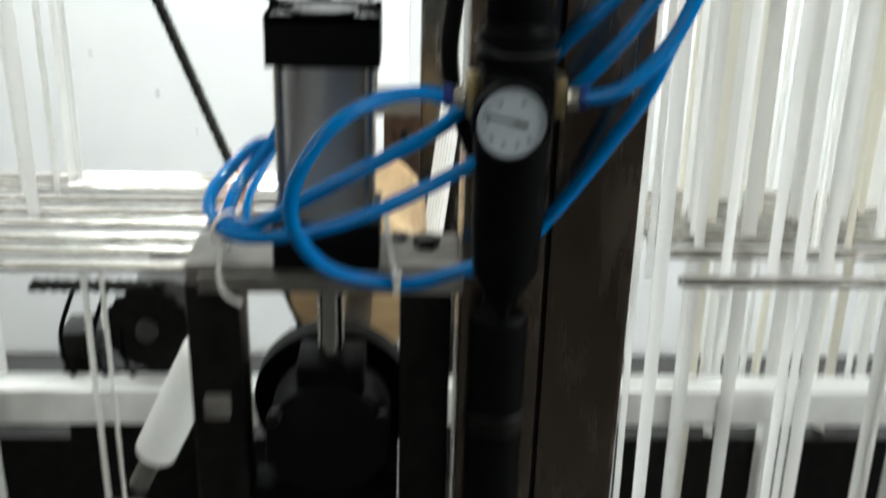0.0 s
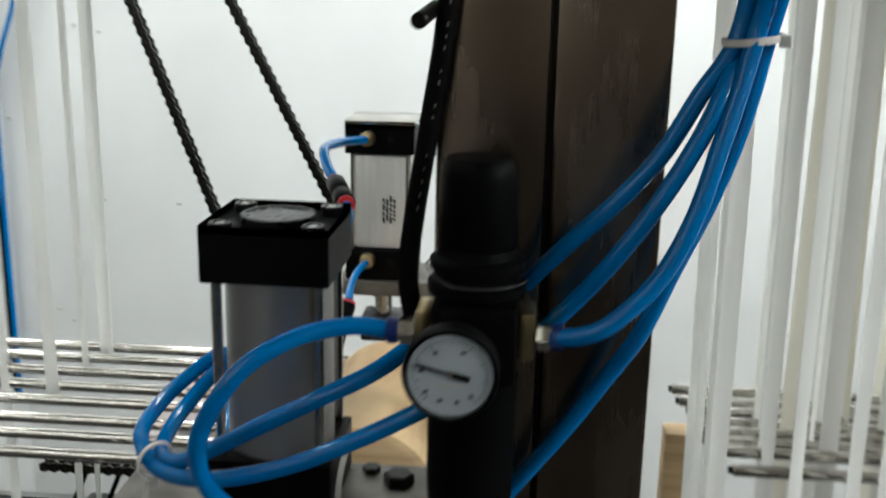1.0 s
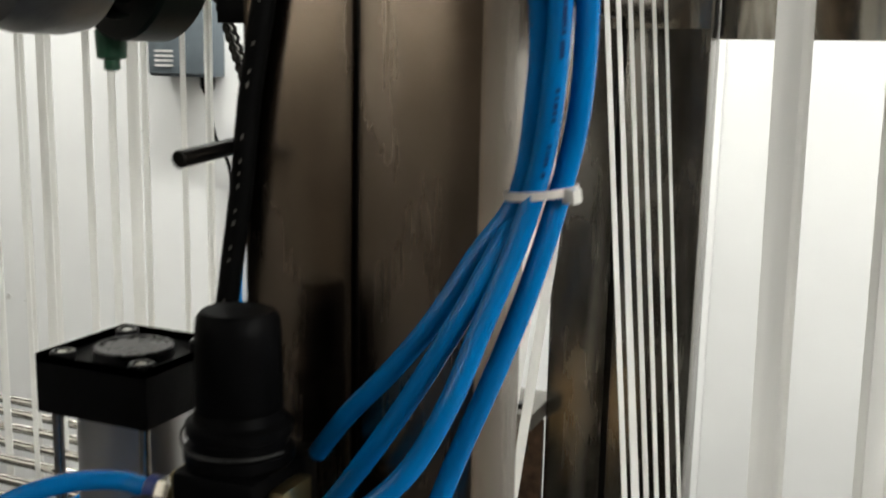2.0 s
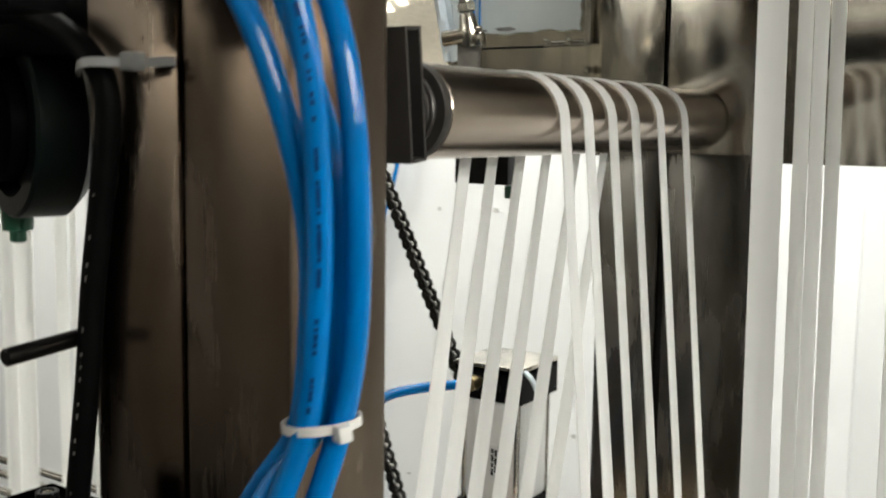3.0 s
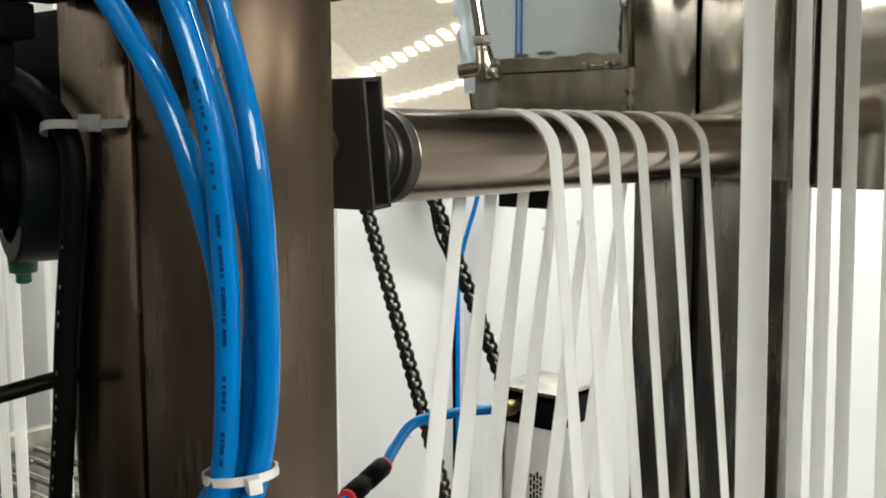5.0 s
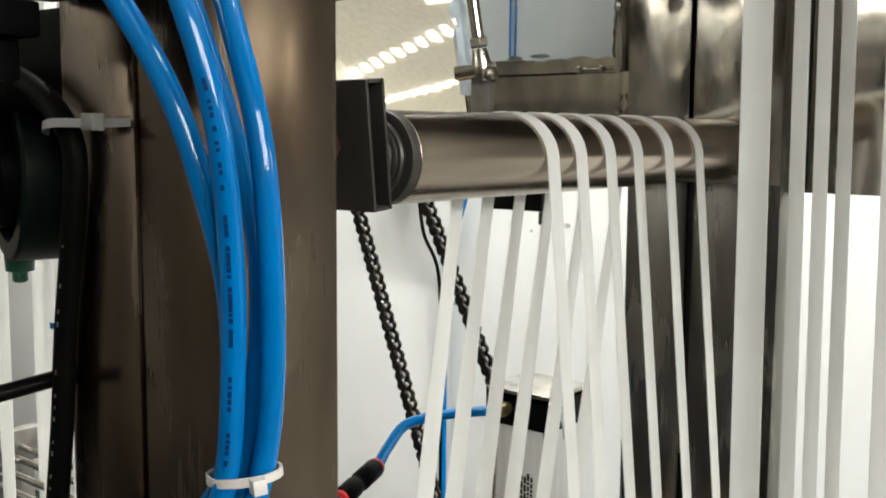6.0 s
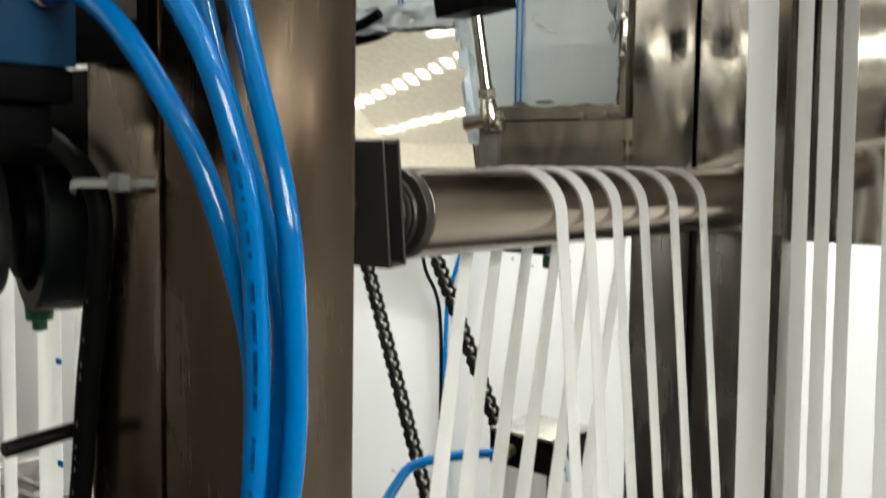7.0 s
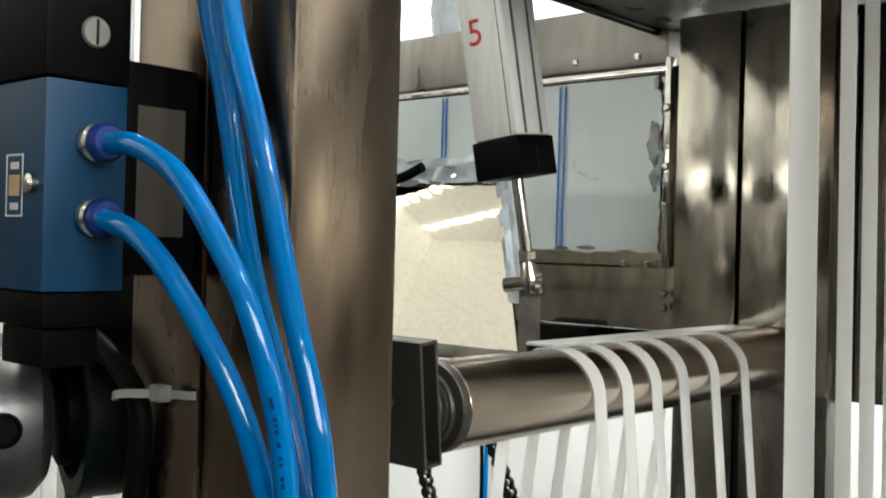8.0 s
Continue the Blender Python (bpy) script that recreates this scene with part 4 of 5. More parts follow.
tb = thing("plastic_sleeve", (-0.40, 0.32, 0.60), "pale translucent plastic sleeve leaning by the stand", "sleeve")
part("sleeve", rod(tube_a, tube_b, 0.024, 20), STRAP, tb)
part("collar", rod(tube_b, tube_b + (tube_b - tube_a) * 0.35, 0.012, 16), GREYPAINT, tb)
part("prop", box(-0.505, -0.465, 0.325, 0.355, 0, 0.60, 0.002), GREYPAINT, tb)

# ---- small pneumatic cylinder by the far column ----
SXM, SYM = -0.2375, 0.594
small = square_cylinder("pneumatic_cylinder", SXM, SYM, 0.0385, 1.036, 1.2135, 0.034, "small pneumatic cylinder with silver barrel and black caps", 0.03, 0.003, 0.05, ALU, True)
part("cap_plate", box(SXM - 0.0388, SXM + 0.0388, SYM - 0.0388, SYM + 0.0388, 1.2120, 1.2166, 0.0012), SHEET, small, "worn silver top plate")
lab = part("label_plate", box(SXM + 0.0015, SXM + 0.0190, SYM - 0.0336, SYM - 0.0331, 1.100, 1.134), ALU, small, "printed type label on the barrel")
rb = random.Random(5)
for col in range(4):
    z = 1.1015 + 0.003 * (col % 2)
    while z < 1.130:
        ln = rb.choice((0.003, 0.0045, 0.007))
        part("print_bar", box(SXM + 0.003 + 0.0040 * col, SXM + 0.0055 + 0.0040 * col, SYM - 0.0340, SYM - 0.0336, z, min(1.133, z + ln)), DARKST, lab)
        z += ln + 0.0016
for pz in (1.203, 1.066):
    part("port_fitting", lathe((SXM - 0.010, SYM - 0.0385, pz - 0.005), (-0.15, -1, 0), [(0, 0.006), (0.006, 0.006), (0.0065, 0.008), (0.016, 0.008), (0.017, 0.006)], 14), BRASS, small)
    part("screw", lathe((SXM + 0.012, SYM - 0.0385, pz - 0.009), (0, -1, 0), [(0, 0.004), (0.0008, 0.004)], 12), DARKST, small)
sb = thing("cylinder_bracket", (-0.2, 0.60, 1.0), "grey steel bracket under the small cylinder, fixed to the column", "bracket")
part("plate", box(-0.285, -0.1450, 0.552, 0.640, 1.018, 1.0355, 0.0015), GREYPAINT, sb)
part("rib", box(-0.190, -0.1440, 0.5915, 0.5995, 0.80, 1.0175, 0.0015), RUSTM, sb, "brown-stained steel rib plate")
part("rib_bolt", lathe((-0.164, 0.5915, 0.985), (0, -1, 0), [(0, 0.0055), (0.003, 0.0055), (0.004, 0.004)], 12), DARKST, sb)
part("bolt", lathe((-0.166, 0.575, 1.0355), (0, 0, 1), [(0, 0.007), (0.005, 0.007)], 6), DARKST, sb)
part("guide_block", box(-0.262, -0.215, 0.575, 0.62, 0.955, 0.985, 0.003), DARKST, sb)
part("link", box(-0.244, -0.231, 0.588, 0.60, 0.9855, 1.0175), DARKST, sb)
bm = bmesh.new()
add_hose(bm, [(-0.197, 0.56, 1.213), (-0.185, 0.552, 1.208), (-0.176, 0.548, 1.196), (-0.174, 0.548, 1.182)], 0.0028)
tagged(part("clear_film_scrap", bm, FILMRAG), "scrap of clear film stuck to the small cylinder", "film scrap")


def push_connector(a, b, label):
    a, b = Vector(a), Vector(b)
    d = (b - a).length
    c = thing("hose_connector", a, label, "hose connector", "push-in hose connectors")
    u = (b - a).normalized()
    part("body", lathe(a + u * 0.003, u, [(0, 0.0075), (0.002, 0.0088), (d * 0.42, 0.0088), (d * 0.46, 0.0072), (d * 0.54, 0.0072), (d * 0.58, 0.0088), (d - 0.008, 0.0088), (d - 0.006, 0.0075)], 20), BLACKPL, c)
    part("release_collar", lathe(a, u, [(0, 0.0065), (0.0005, 0.0078), (0.0029, 0.0078)], 20), RED, c, "red release collar")
    part("release_collar", lathe(b, -u, [(0, 0.0065), (0.0005, 0.0078), (0.0059, 0.0078)], 20), RED, c, "red release collar")
    return c


push_connector((-0.2495, 0.3625, 1.1855), (-0.2265, 0.2930, 1.1795), "black push-in connector with red collars on blue hose")
push_connector((-0.2515, 0.44, 1.047), (-0.262, 0.408, 1.003), "black push-in connector with red collars on blue hose")


def settle(p):
    """The bundle stands a little off the column between the tie and the valve."""
    x, y, z = p
    k = min(1.0, max(0.0, (z - 1.27) / 0.06)) * min(1.0, max(0.0, (1.55 - z) / 0.07))
    return (x, y + (0.0035 + 0.0025 * min(1.0, max(0.0, (1.38 - z) / 0.03))) * k, z) if x > 0 else p


def hose(pts, r, label, group="blue air hoses"):
    pts = [settle(p) for p in pts]
    bm = bmesh.new()
    path = add_hose(bm, pts, r, 16, 7)
    ob = part("air_hose", bm, BLUE)
    tagged(ob, label, "hose", group)
    return ob, path


hose([(-0.2495, 0.545, 1.197), (-0.26, 0.52, 1.199), (-0.268, 0.48, 1.203), (-0.273, 0.43, 1.204), (-0.2625, 0.392, 1.1935), (-0.2495, 0.3635, 1.1855)], 0.0050, "thin blue air hose from the small cylinder")
hose([(-0.2265, 0.2930, 1.1795), (-0.222, 0.272, 1.170), (-0.236, 0.28, 1.12), (-0.255, 0.29, 1.09), (-0.285, 0.30, 1.06), (-0.305, 0.2, 1.03), (-0.29, 0.14, 1.0)], 0.0042, "thin blue air hose below a push-in connector")
hose([(-0.2495, 0.545, 1.060), (-0.2535, 0.51, 1.0585), (-0.254, 0.47, 1.054), (-0.2515, 0.44, 1.047)], 0.0042, "thin blue air hose from the small cylinder")

# ---- air regulator on the column ----
RIM_GLINT = mat("rim_glint_grey", (0.04, 0.04, 0.04), 0.4, 0.7, 0.3, 80.0)
GX, GZ = -0.105, 1.190
RGX, RGY = -0.097, -0.046
reg = thing("air_regulator", (RGX, RGY, 1.06), "black air filter regulator with a round white pressure gauge", "air regulator")
part("knob", lathe((RGX, RGY, 1.237), (0, 0, 1), [(0, 0.0195), (0.002, 0.0203), (0.036, 0.0195), (0.042, 0.0188), (0.045, 0.0165), (0.0455, 0.004)], 48, flute=-0.025), BLACKPL, reg)
part("collar", lathe((RGX, RGY, 1.211), (0, 0, 1), [(0, 0.024), (0.002, 0.0255), (0.007, 0.0255), (0.009, 0.0225), (0.0135, 0.0225), (0.0145, 0.0245), (0.019, 0.0245), (0.021, 0.021), (0.0258, 0.020)], 40), BLACKPL, reg)
# the collar edge's highlight, modelled as a thin arc
bm = bmesh.new()
add_hose(bm, [(RGX + 0.0262 * math.cos(a), RGY + 0.0262 * math.sin(a), 1.2205 + 0.010 * max(0.0, -math.cos(a) - 0.45)) for a in np.linspace(radians(165), radians(350), 15)], 0.0007, 8, 3)
part("rim_glint", bm, RIM_GLINT, reg, "thin grey arc standing in for the glint on the rim")
bm = box(RGX - 0.022, RGX + 0.022, RGY - 0.024, RGY + 0.024, 1.168, 1.2108, 0.005)
part("body", bm, BLACKPL, reg)
part("mount", box(RGX - 0.015, RGX + 0.015, RGY + 0.0242, -0.0005, 1.176, 1.206, 0.002), DARKST, reg)
for sx in (-1, 1):
    part("port_boss", box(min(RGX + sx * 0.022, RGX + sx * 0.031), max(RGX + sx * 0.022, RGX + sx * 0.031), RGY - 0.013, RGY + 0.013, 1.179, 1.2045, 0.003), BRASS, reg, "dull brass port block")
    part("fitting", lathe((RGX + sx * 0.031, RGY - 0.008, 1.1915), (sx, 0, 0), [(0, 0.0065), (0.002, 0.0075), (0.007, 0.0075), (0.0075, 0.006), (0.010, 0.006)], 6), NICKEL, reg)
    part("hose_collar", lathe((RGX + sx * 0.0395, RGY - 0.008, 1.1915), (sx, 0, 0), [(0, 0.0068), (0.005, 0.0072), (0.006, 0.0062)], 20), NAVY, reg)
part("bowl", lathe((RGX - 0.001, RGY, 1.046), (0, 0, 1), [(0, 0.004), (0.001, 0.008), (0.010, 0.013), (0.026, 0.0215), (0.060, 0.0232), (0.108, 0.0235), (0.109, 0.0242), (0.1215, 0.0242)], 40), BLACKPL, reg)
part("drain", lathe((RGX - 0.001, RGY, 1.034), (0, 0, 1), [(0, 0.004), (0.013, 0.005)], 12), BLACKPL, reg)
gauge = part("gauge_case", lathe((GX, RGY - 0.0245, GZ), (0, -1, 0), [(0, 0.006), (0.024, 0.006), (0.025, 0.018), (0.028, 0.0225), (0.040, 0.0228), (0.0415, 0.0222), (0.0416, 0.0206), (0.0395, 0.0203), (0.0394, 0.001)], 56), BLACKPL, reg)
FY = RGY - 0.0245 - 0.0397
part("dial", lathe((GX, FY + 0.0006, GZ), (0, -1, 0), [(0, 0.0201), (0.0004, 0.0201)], 48), WHITEF, gauge, "white printed dial")
for k in range(41):
    a = radians(225 - 270 * k / 40)
    r0, r1 = (0.0150, 0.0178) if k % 5 == 0 else (0.0166, 0.0178)
    bm = bmesh.new()
    add_box(bm, r0, r1, -0.0003, 0.0, -0.00022, 0.00022, 0, 0, pose(GX, FY + 0.00005, GZ) @ Matrix.Rotation(-a, 4, "Y"))
    part("tick", bm, DIALINK, gauge)
for k, (dx, dz) in enumerate(((-0.0115, -0.0085), (-0.0045, -0.0125), (0.0035, -0.0130), (0.0100, -0.0098), (-0.0135, 0.002), (-0.007, 0.011), (0.006, 0.0115))):
    part("figure_bar", box(GX + dx - 0.0012, GX + dx + 0.0012, FY - 0.0003, FY + 0.0001, GZ + dz - 0.0009, GZ + dz + 0.0009), DIALINK, gauge)
part("unit_bar", box(GX - 0.006, GX + 0.0055, FY - 0.0003, FY + 0.0001, GZ - 0.0056, GZ - 0.0042), SMUDGE, gauge)
NEED = pose(GX, FY - 0.0012, GZ + 0.001) @ Matrix.Rotation(radians(14), 4, "Y")
bm = bmesh.new()
add_box(bm, -0.0165, 0.0, -0.0003, 0.0003, -0.0006, 0.0006, 0, 0, NEED)
add_box(bm, 0.0, 0.0095, -0.0003, 0.0003, -0.0014, 0.0014, 0, 0, NEED)
part("needle", bm, BLACKPL, gauge)
part("hub", lathe((GX, FY - 0.0002, GZ + 0.001), (0, -1, 0), [(0, 0.0016), (0.002, 0.0014)], 14), GREYPAINT, gauge)
GLASS = bpy.data.materials.new("gauge_glass")
GLASS.use_nodes = True
gp = GLASS.node_tree.nodes["Principled BSDF"]
gp.inputs["Transmission Weight"].default_value, gp.inputs["Roughness"].default_value, gp.inputs["IOR"].default_value = 1.0, 0.03, 1.2
gl = part("lens", lathe((GX, FY - 0.0022, GZ), (0, -1, 0), [(0, 0.0202), (0.0006, 0.0202)], 40), GLASS, gauge)
gl.visible_shadow = False
# lower drain pipe with a pale clamp
dp = thing("drain_pipe", (-0.098, -0.02, 0.6), "dark pipe on the column front with a pale clamp", "pipe")
part("pipe", rod((-0.098, -0.0215, 0.012), (-0.098, -0.0215, 1.03), 0.021, 24), BLACKPL, dp)
part("clamp", lathe((-0.098, -0.0215, 0.938), (0, 0, 1), [(0, 0.0215), (0.001, 0.0225), (0.014, 0.0225), (0.015, 0.0215)], 28), DARKST, dp)

# ---- blue hoses round the regulator ----
HR = 0.0049
TL = "glossy blue polyurethane air hose clipped in a bundle"
printed_hose, printed_path = hose([(-0.0575, -0.055, 1.1915), (-0.042, -0.060, 1.195), (-0.027, -0.062, 1.204), (-0.006, -0.058, 1.226), (0.009, -0.053, 1.255), (0.020, -0.046, 1.289), (0.029, -0.040, 1.318),
      (0.035, -0.036, 1.342), (0.041, -0.035, 1.375), (0.044, -0.036, 1.42), (0.042, -0.040, 1.476), (0.033, -0.046, 1.522), (0.018, -0.051, 1.552), (-0.003, -0.055, 1.577), (-0.03, -0.057, 1.590), (-0.052, -0.057, 1.5925)], HR, TL)
hose([(-0.072, -0.018, 1.209), (-0.050, -0.028, 1.235), (-0.027, -0.033, 1.259), (-0.006, -0.034, 1.285), (0.011, -0.033, 1.314), (0.027, -0.030, 1.340), (0.033, -0.028, 1.38), (0.034, -0.030, 1.415),
      (0.029, -0.036, 1.452), (0.018, -0.044, 1.492), (-0.003, -0.053, 1.532), (-0.026, -0.058, 1.553), (-0.052, -0.059, 1.560)], HR, TL)
hose([(-0.060, -0.030, 1.188), (-0.034, -0.040, 1.221), (-0.011, -0.043, 1.255), (0.009, -0.043, 1.290), (0.022, -0.038, 1.318), (0.031, -0.022, 1.342), (0.037, -0.018, 1.38), (0.037, -0.017, 1.43),
      (0.022, -0.018, 1.476), (0.000, -0.020, 1.54), (-0.020, -0.020, 1.61), (-0.036, -0.020, 1.66), (-0.05, -0.02, 1.75), (-0.055, -0.02, 1.9)], HR, TL)
hose([(-0.078, -0.012, 1.080), (-0.049, -0.018, 1.122), (-0.027, -0.022, 1.157), (-0.010, -0.028, 1.187), (0.004, -0.030, 1.223), (0.020, -0.031, 1.262), (0.033, -0.030, 1.30), (0.043, -0.025, 1.342),
      (0.0500, -0.0225, 1.38), (0.0510, -0.0235, 1.43), (0.046, -0.0245, 1.476), (0.030, -0.025, 1.53), (0.010, -0.025, 1.592), (-0.014, -0.025, 1.655), (-0.03, -0.025, 1.75), (-0.035, -0.025, 1.9)], HR, TL)
hose([(-0.1415, -0.055, 1.1915), (-0.159, -0.058, 1.194), (-0.183, -0.070, 1.192), (-0.206, -0.085, 1.182), (-0.223, -0.090, 1.162), (-0.234, -0.090, 1.136), (-0.232, -0.080, 1.108), (-0.217, -0.060, 1.079), (-0.192, -0.040, 1.061), (-0.158, -0.034, 1.056), (-0.125, -0.034, 1.066), (-0.11, -0.04, 1.07)], HR, "glossy blue air hose looping round the large cylinder")
hose([(-0.122, -0.030, 1.183), (-0.149, -0.045, 1.165), (-0.178, -0.050, 1.150), (-0.211, -0.050, 1.132), (-0.239, -0.040, 1.113), (-0.268, -0.020, 1.092), (-0.287, 0.000, 1.087), (-0.290, 0.030, 1.092), (-0.281, 0.060, 1.105), (-0.262, 0.080, 1.127), (-0.248, 0.09, 1.16), (-0.235, 0.08, 1.20)], HR, "glossy blue air hose passing before the large cylinder")
hose([(-0.110, -0.040, 1.152), (-0.121, -0.048, 1.147), (-0.152, -0.050, 1.130), (-0.191, -0.050, 1.111), (-0.229, -0.045, 1.097), (-0.262, -0.030, 1.087), (-0.288, -0.010, 1.083), (-0.301, 0.004, 1.094), (-0.303, 0.030, 1.099), (-0.292, 0.060, 1.110), (-0.271, 0.085, 1.120), (-0.25, 0.09, 1.10), (-0.2455, 0.088, 1.08)], HR, "glossy blue air hose passing before the large cylinder")


def printed_bars(path, r, face, parent, rng, gap=0.0021, ink=INK, half=0.0008):
    """Unreadable print along a hose, as small dark bars on its outside."""
    k = 0
    for i in range(0, len(path) - 1):
        p, q = path[i], path[i + 1]
        seg = (q - p).length
        n = max(1, int(seg / gap))
        for s in range(n):
            if rng.random() < 0.25:
                continue
            c = p.lerp(q, s / n)
            d = (q - p).normalized()
            out = (face - d * face.dot(d)).normalized()
            side = d.cross(out)
            m = Matrix((side, d, out)).transposed().to_4x4()
            m.translation = c + out * (r + 0.0001)
            bm = bmesh.new()
            hl = rng.choice((0.0007, 0.001, 0.0013))
            add_box(bm, -half, half, -hl, hl, -0.0004, 0.0002, 0, 0, m)
            part("print_mark", bm, ink, parent, flat=True)
            k += 1


rp = random.Random(8)
printed_bars([p for p in printed_path if 1.335 < p.z < 1.50 and p.x > 0.03], HR, Vector((0.62, -0.78, 0)), printed_hose, rp)


def cable_tie(c, ax_a, ax_b, ra, rb, head_dir, label, w=0.0035):
    """A band round a bundle, in the plane of two directions, and its head."""
    c, ax_a, ax_b = Vector(c), Vector(ax_a).normalized(), Vector(ax_b).normalized()
    t = thing("cable_tie", c, label, "cable tie", "white cable ties")
    n = ax_a.cross(ax_b).normalized()
    bm = bmesh.new()
    pts = [c + ax_a * ra * math.cos(a) + ax_b * rb * math.sin(a) for a in np.linspace(0, 2 * math.pi, 29)]
    add_ribbon(bm, pts, n, 0.0011, w)
    part("band", bm, TIE, t)
    h = Vector(head_dir).normalized()
    hp = c + h * (1.0 / math.sqrt((h.dot(ax_a) / ra) ** 2 + (h.dot(ax_b) / rb) ** 2) + 0.0012)
    m = Matrix((h, n.cross(h), n)).transposed().to_4x4()
    m.translation = hp
    bm = bmesh.new()
    add_box(bm, -0.0025, 0.0035, -0.0028, 0.0028, -0.003, 0.003, 0.0007, 0, m)
    part("head", bm, TIE, t)
    return t


cable_tie((0.0355, -0.0213, 1.3415), (0.93, 0.3, 0.12), (-0.3, 0.93, 0), 0.0150, 0.0130, (0.9, -0.35, 0), "white nylon cable tie round the blue hose bundle")
cable_tie((-0.289, -0.006, 1.085), (0.6, 0.5, 0.2), (0, -0.2, 1), 0.011, 0.011, (0, -0.3, -1), "white nylon cable tie hanging from the blue hoses", 0.003)
bm = bmesh.new()
add_ribbon(bm, spline([(-0.291, -0.014, 1.075), (-0.294, -0.016, 1.055), (-0.290, -0.018, 1.040), (-0.279, -0.014, 1.030)], 5), Vector((0.9, 0.4, 0)), 0.0011, 0.0035)
tagged(part("cable_tie", bm, TIE), "loose white nylon tie end by the stand", "cable tie", "white cable ties")
cable_tie((-0.170, -0.036, 1.057), (0, 1, 0.1), (0, 0, 1), 0.0065, 0.0065, (0, -0.6, 1), "white nylon cable tie on the lower blue hose", 0.0045)
bm = bmesh.new()
add_ribbon(bm, spline([(-0.171, -0.036, 1.064), (-0.174, -0.028, 1.075), (-0.177, 0.0, 1.083), (-0.179, 0.04, 1.085)], 5), Vector((1, 0, 0)), 0.0011, 0.0035)
tagged(part("cable_tie", bm, TIE), "white nylon tie end running over the stand plate", "cable tie", "white cable ties")

# ---- black cable, peg and tie on the column ----
bm = bmesh.new()
add_hose(bm, [(-0.20, -0.012, 1.500), (-0.165, -0.012, 1.5035), (-0.135, -0.012, 1.498), (-0.110, -0.010, 1.483), (-0.100, -0.0075, 1.462), (-0.107, -0.0065, 1.42), (-0.1155, -0.0063, 1.375), (-0.1205, -0.0065, 1.333), (-0.127, -0.007, 1.29), (-0.1345, -0.0075, 1.24), (-0.137, -0.009, 1.205), (-0.130, -0.010, 1.17), (-0.116, -0.010, 1.135), (-0.108, -0.010, 1.09)], 0.0058)
cable = tagged(part("black_cable", bm, RUBBER), "thick black cable running down the column", "cable")
printed_bars(spline([(-0.107, -0.0065, 1.42), (-0.1155, -0.0063, 1.375), (-0.1205, -0.0065, 1.333), (-0.127, -0.007, 1.29), (-0.1345, -0.0075, 1.24)], 7), 0.0058, Vector((0.25, -0.95, 0)), cable, rp, 0.0048, GREYPAINT, 0.0004)
tie3 = thing("cable_tie", (-0.08, -0.006, 1.479), "grey natural nylon cable tie holding the black cable to the column", "cable tie", "white cable ties")
bm = bmesh.new()
add_ribbon(bm, spline([(-0.108, -0.016, 1.474), (-0.100, -0.023, 1.476), (-0.092, -0.0225, 1.478), (-0.080, -0.010, 1.4780), (-0.0615, -0.003, 1.4785)], 5), Vector((0, 0.1, 1)), 0.0012, 0.004)
part("band", bm, TIEGREY, tie3)
part("head", box(-0.084, -0.075, -0.014, -0.007, 1.4745, 1.4825, 0.001), TIEGREY, tie3)
peg = thing("steel_peg", (-0.100, -0.001, 1.352), "dark round steel peg welded to the column", "peg")
part("pin", rod((-0.1268, 0.014, 1.3525), (-0.1295, -0.0435, 1.3475), 0.0042, 16), DARKST, peg)

# ---- valve, motor with green plug ----
val = thing("solenoid_valve", (-0.10, -0.06, 1.51), "dark blue pneumatic valve with black ends and two hose fittings", "valve")
part("body", box(-0.125, -0.0625, -0.080, -0.042, 1.5285, 1.6185, 0.0012), VALVEB, val, "dark blue painted body")
part("pilot_cap", box(-0.125, -0.0615, -0.081, -0.041, 1.619, 1.668, 0.003), BLACKPL, val)
part("coil", box(-0.118, -0.068, -0.079, -0.045, 1.6685, 1.73, 0.004), BLACKPL, val)
part("cap_screw", lathe((-0.0615, -0.059, 1.640), (1, 0, 0), [(0, 0.0065), (0.0008, 0.0068), (0.0018, 0.006)], 22), GREYPAINT, val)
part("screw_slot", box(-0.0598, -0.0594, -0.0595, -0.0583, 1.6345, 1.6455), DARKST, val)
part("lower_cap", box(-0.122, -0.0635, -0.079, -0.043, 1.513, 1.528, 0.002), BLACKPL, val)
part("neck", box(-0.110, -0.072, -0.074, -0.048, 1.495, 1.5125, 0.002), BLACKPL, val)
part("back_frame", box(-0.121, -0.066, -0.0415, -0.002, 1.535, 1.632, 0.003), BLACKPL, val, "black mounting frame")
part("frame_window", box(-0.0658, -0.0652, -0.035, -0.010, 1.553, 1.612), BRKM, val, "bare steel face in the frame")
for fz in (1.5925, 1.5605):
    part("fitting", lathe((-0.0625, -0.058, fz), (1, 0, 0), [(0, 0.0080), (0.001, 0.0086), (0.0045, 0.0086), (0.006, 0.0068), (0.0075, 0.0068)], 16), NICKEL, val)
    part("hose_collar", lathe((-0.0555, -0.058, fz), (1, 0, 0), [(0, 0.0080), (0.001, 0.0086), (0.0045, 0.0084), (0.0065, 0.007)], 20), NAVY, val, "deep blue release collar")
plate = part("type_label", box(-0.095, -0.080, -0.0804, -0.080, 1.560, 1.587), VALVEB, val, "small blue type label with pale outline")
for a, b, c, d in ((-0.095, -0.080, 1.5862, 1.587), (-0.095, -0.080, 1.560, 1.5608), (-0.095, -0.0943, 1.5608, 1.5862), (-0.0807, -0.080, 1.5608, 1.5862)):
    part("outline_bar", box(a, b, -0.0807, -0.0804, c, d), LABELM, plate)
part("label_window", box(-0.092, -0.083, -0.0808, -0.0804, 1.569, 1.578), TANLAB, plate)
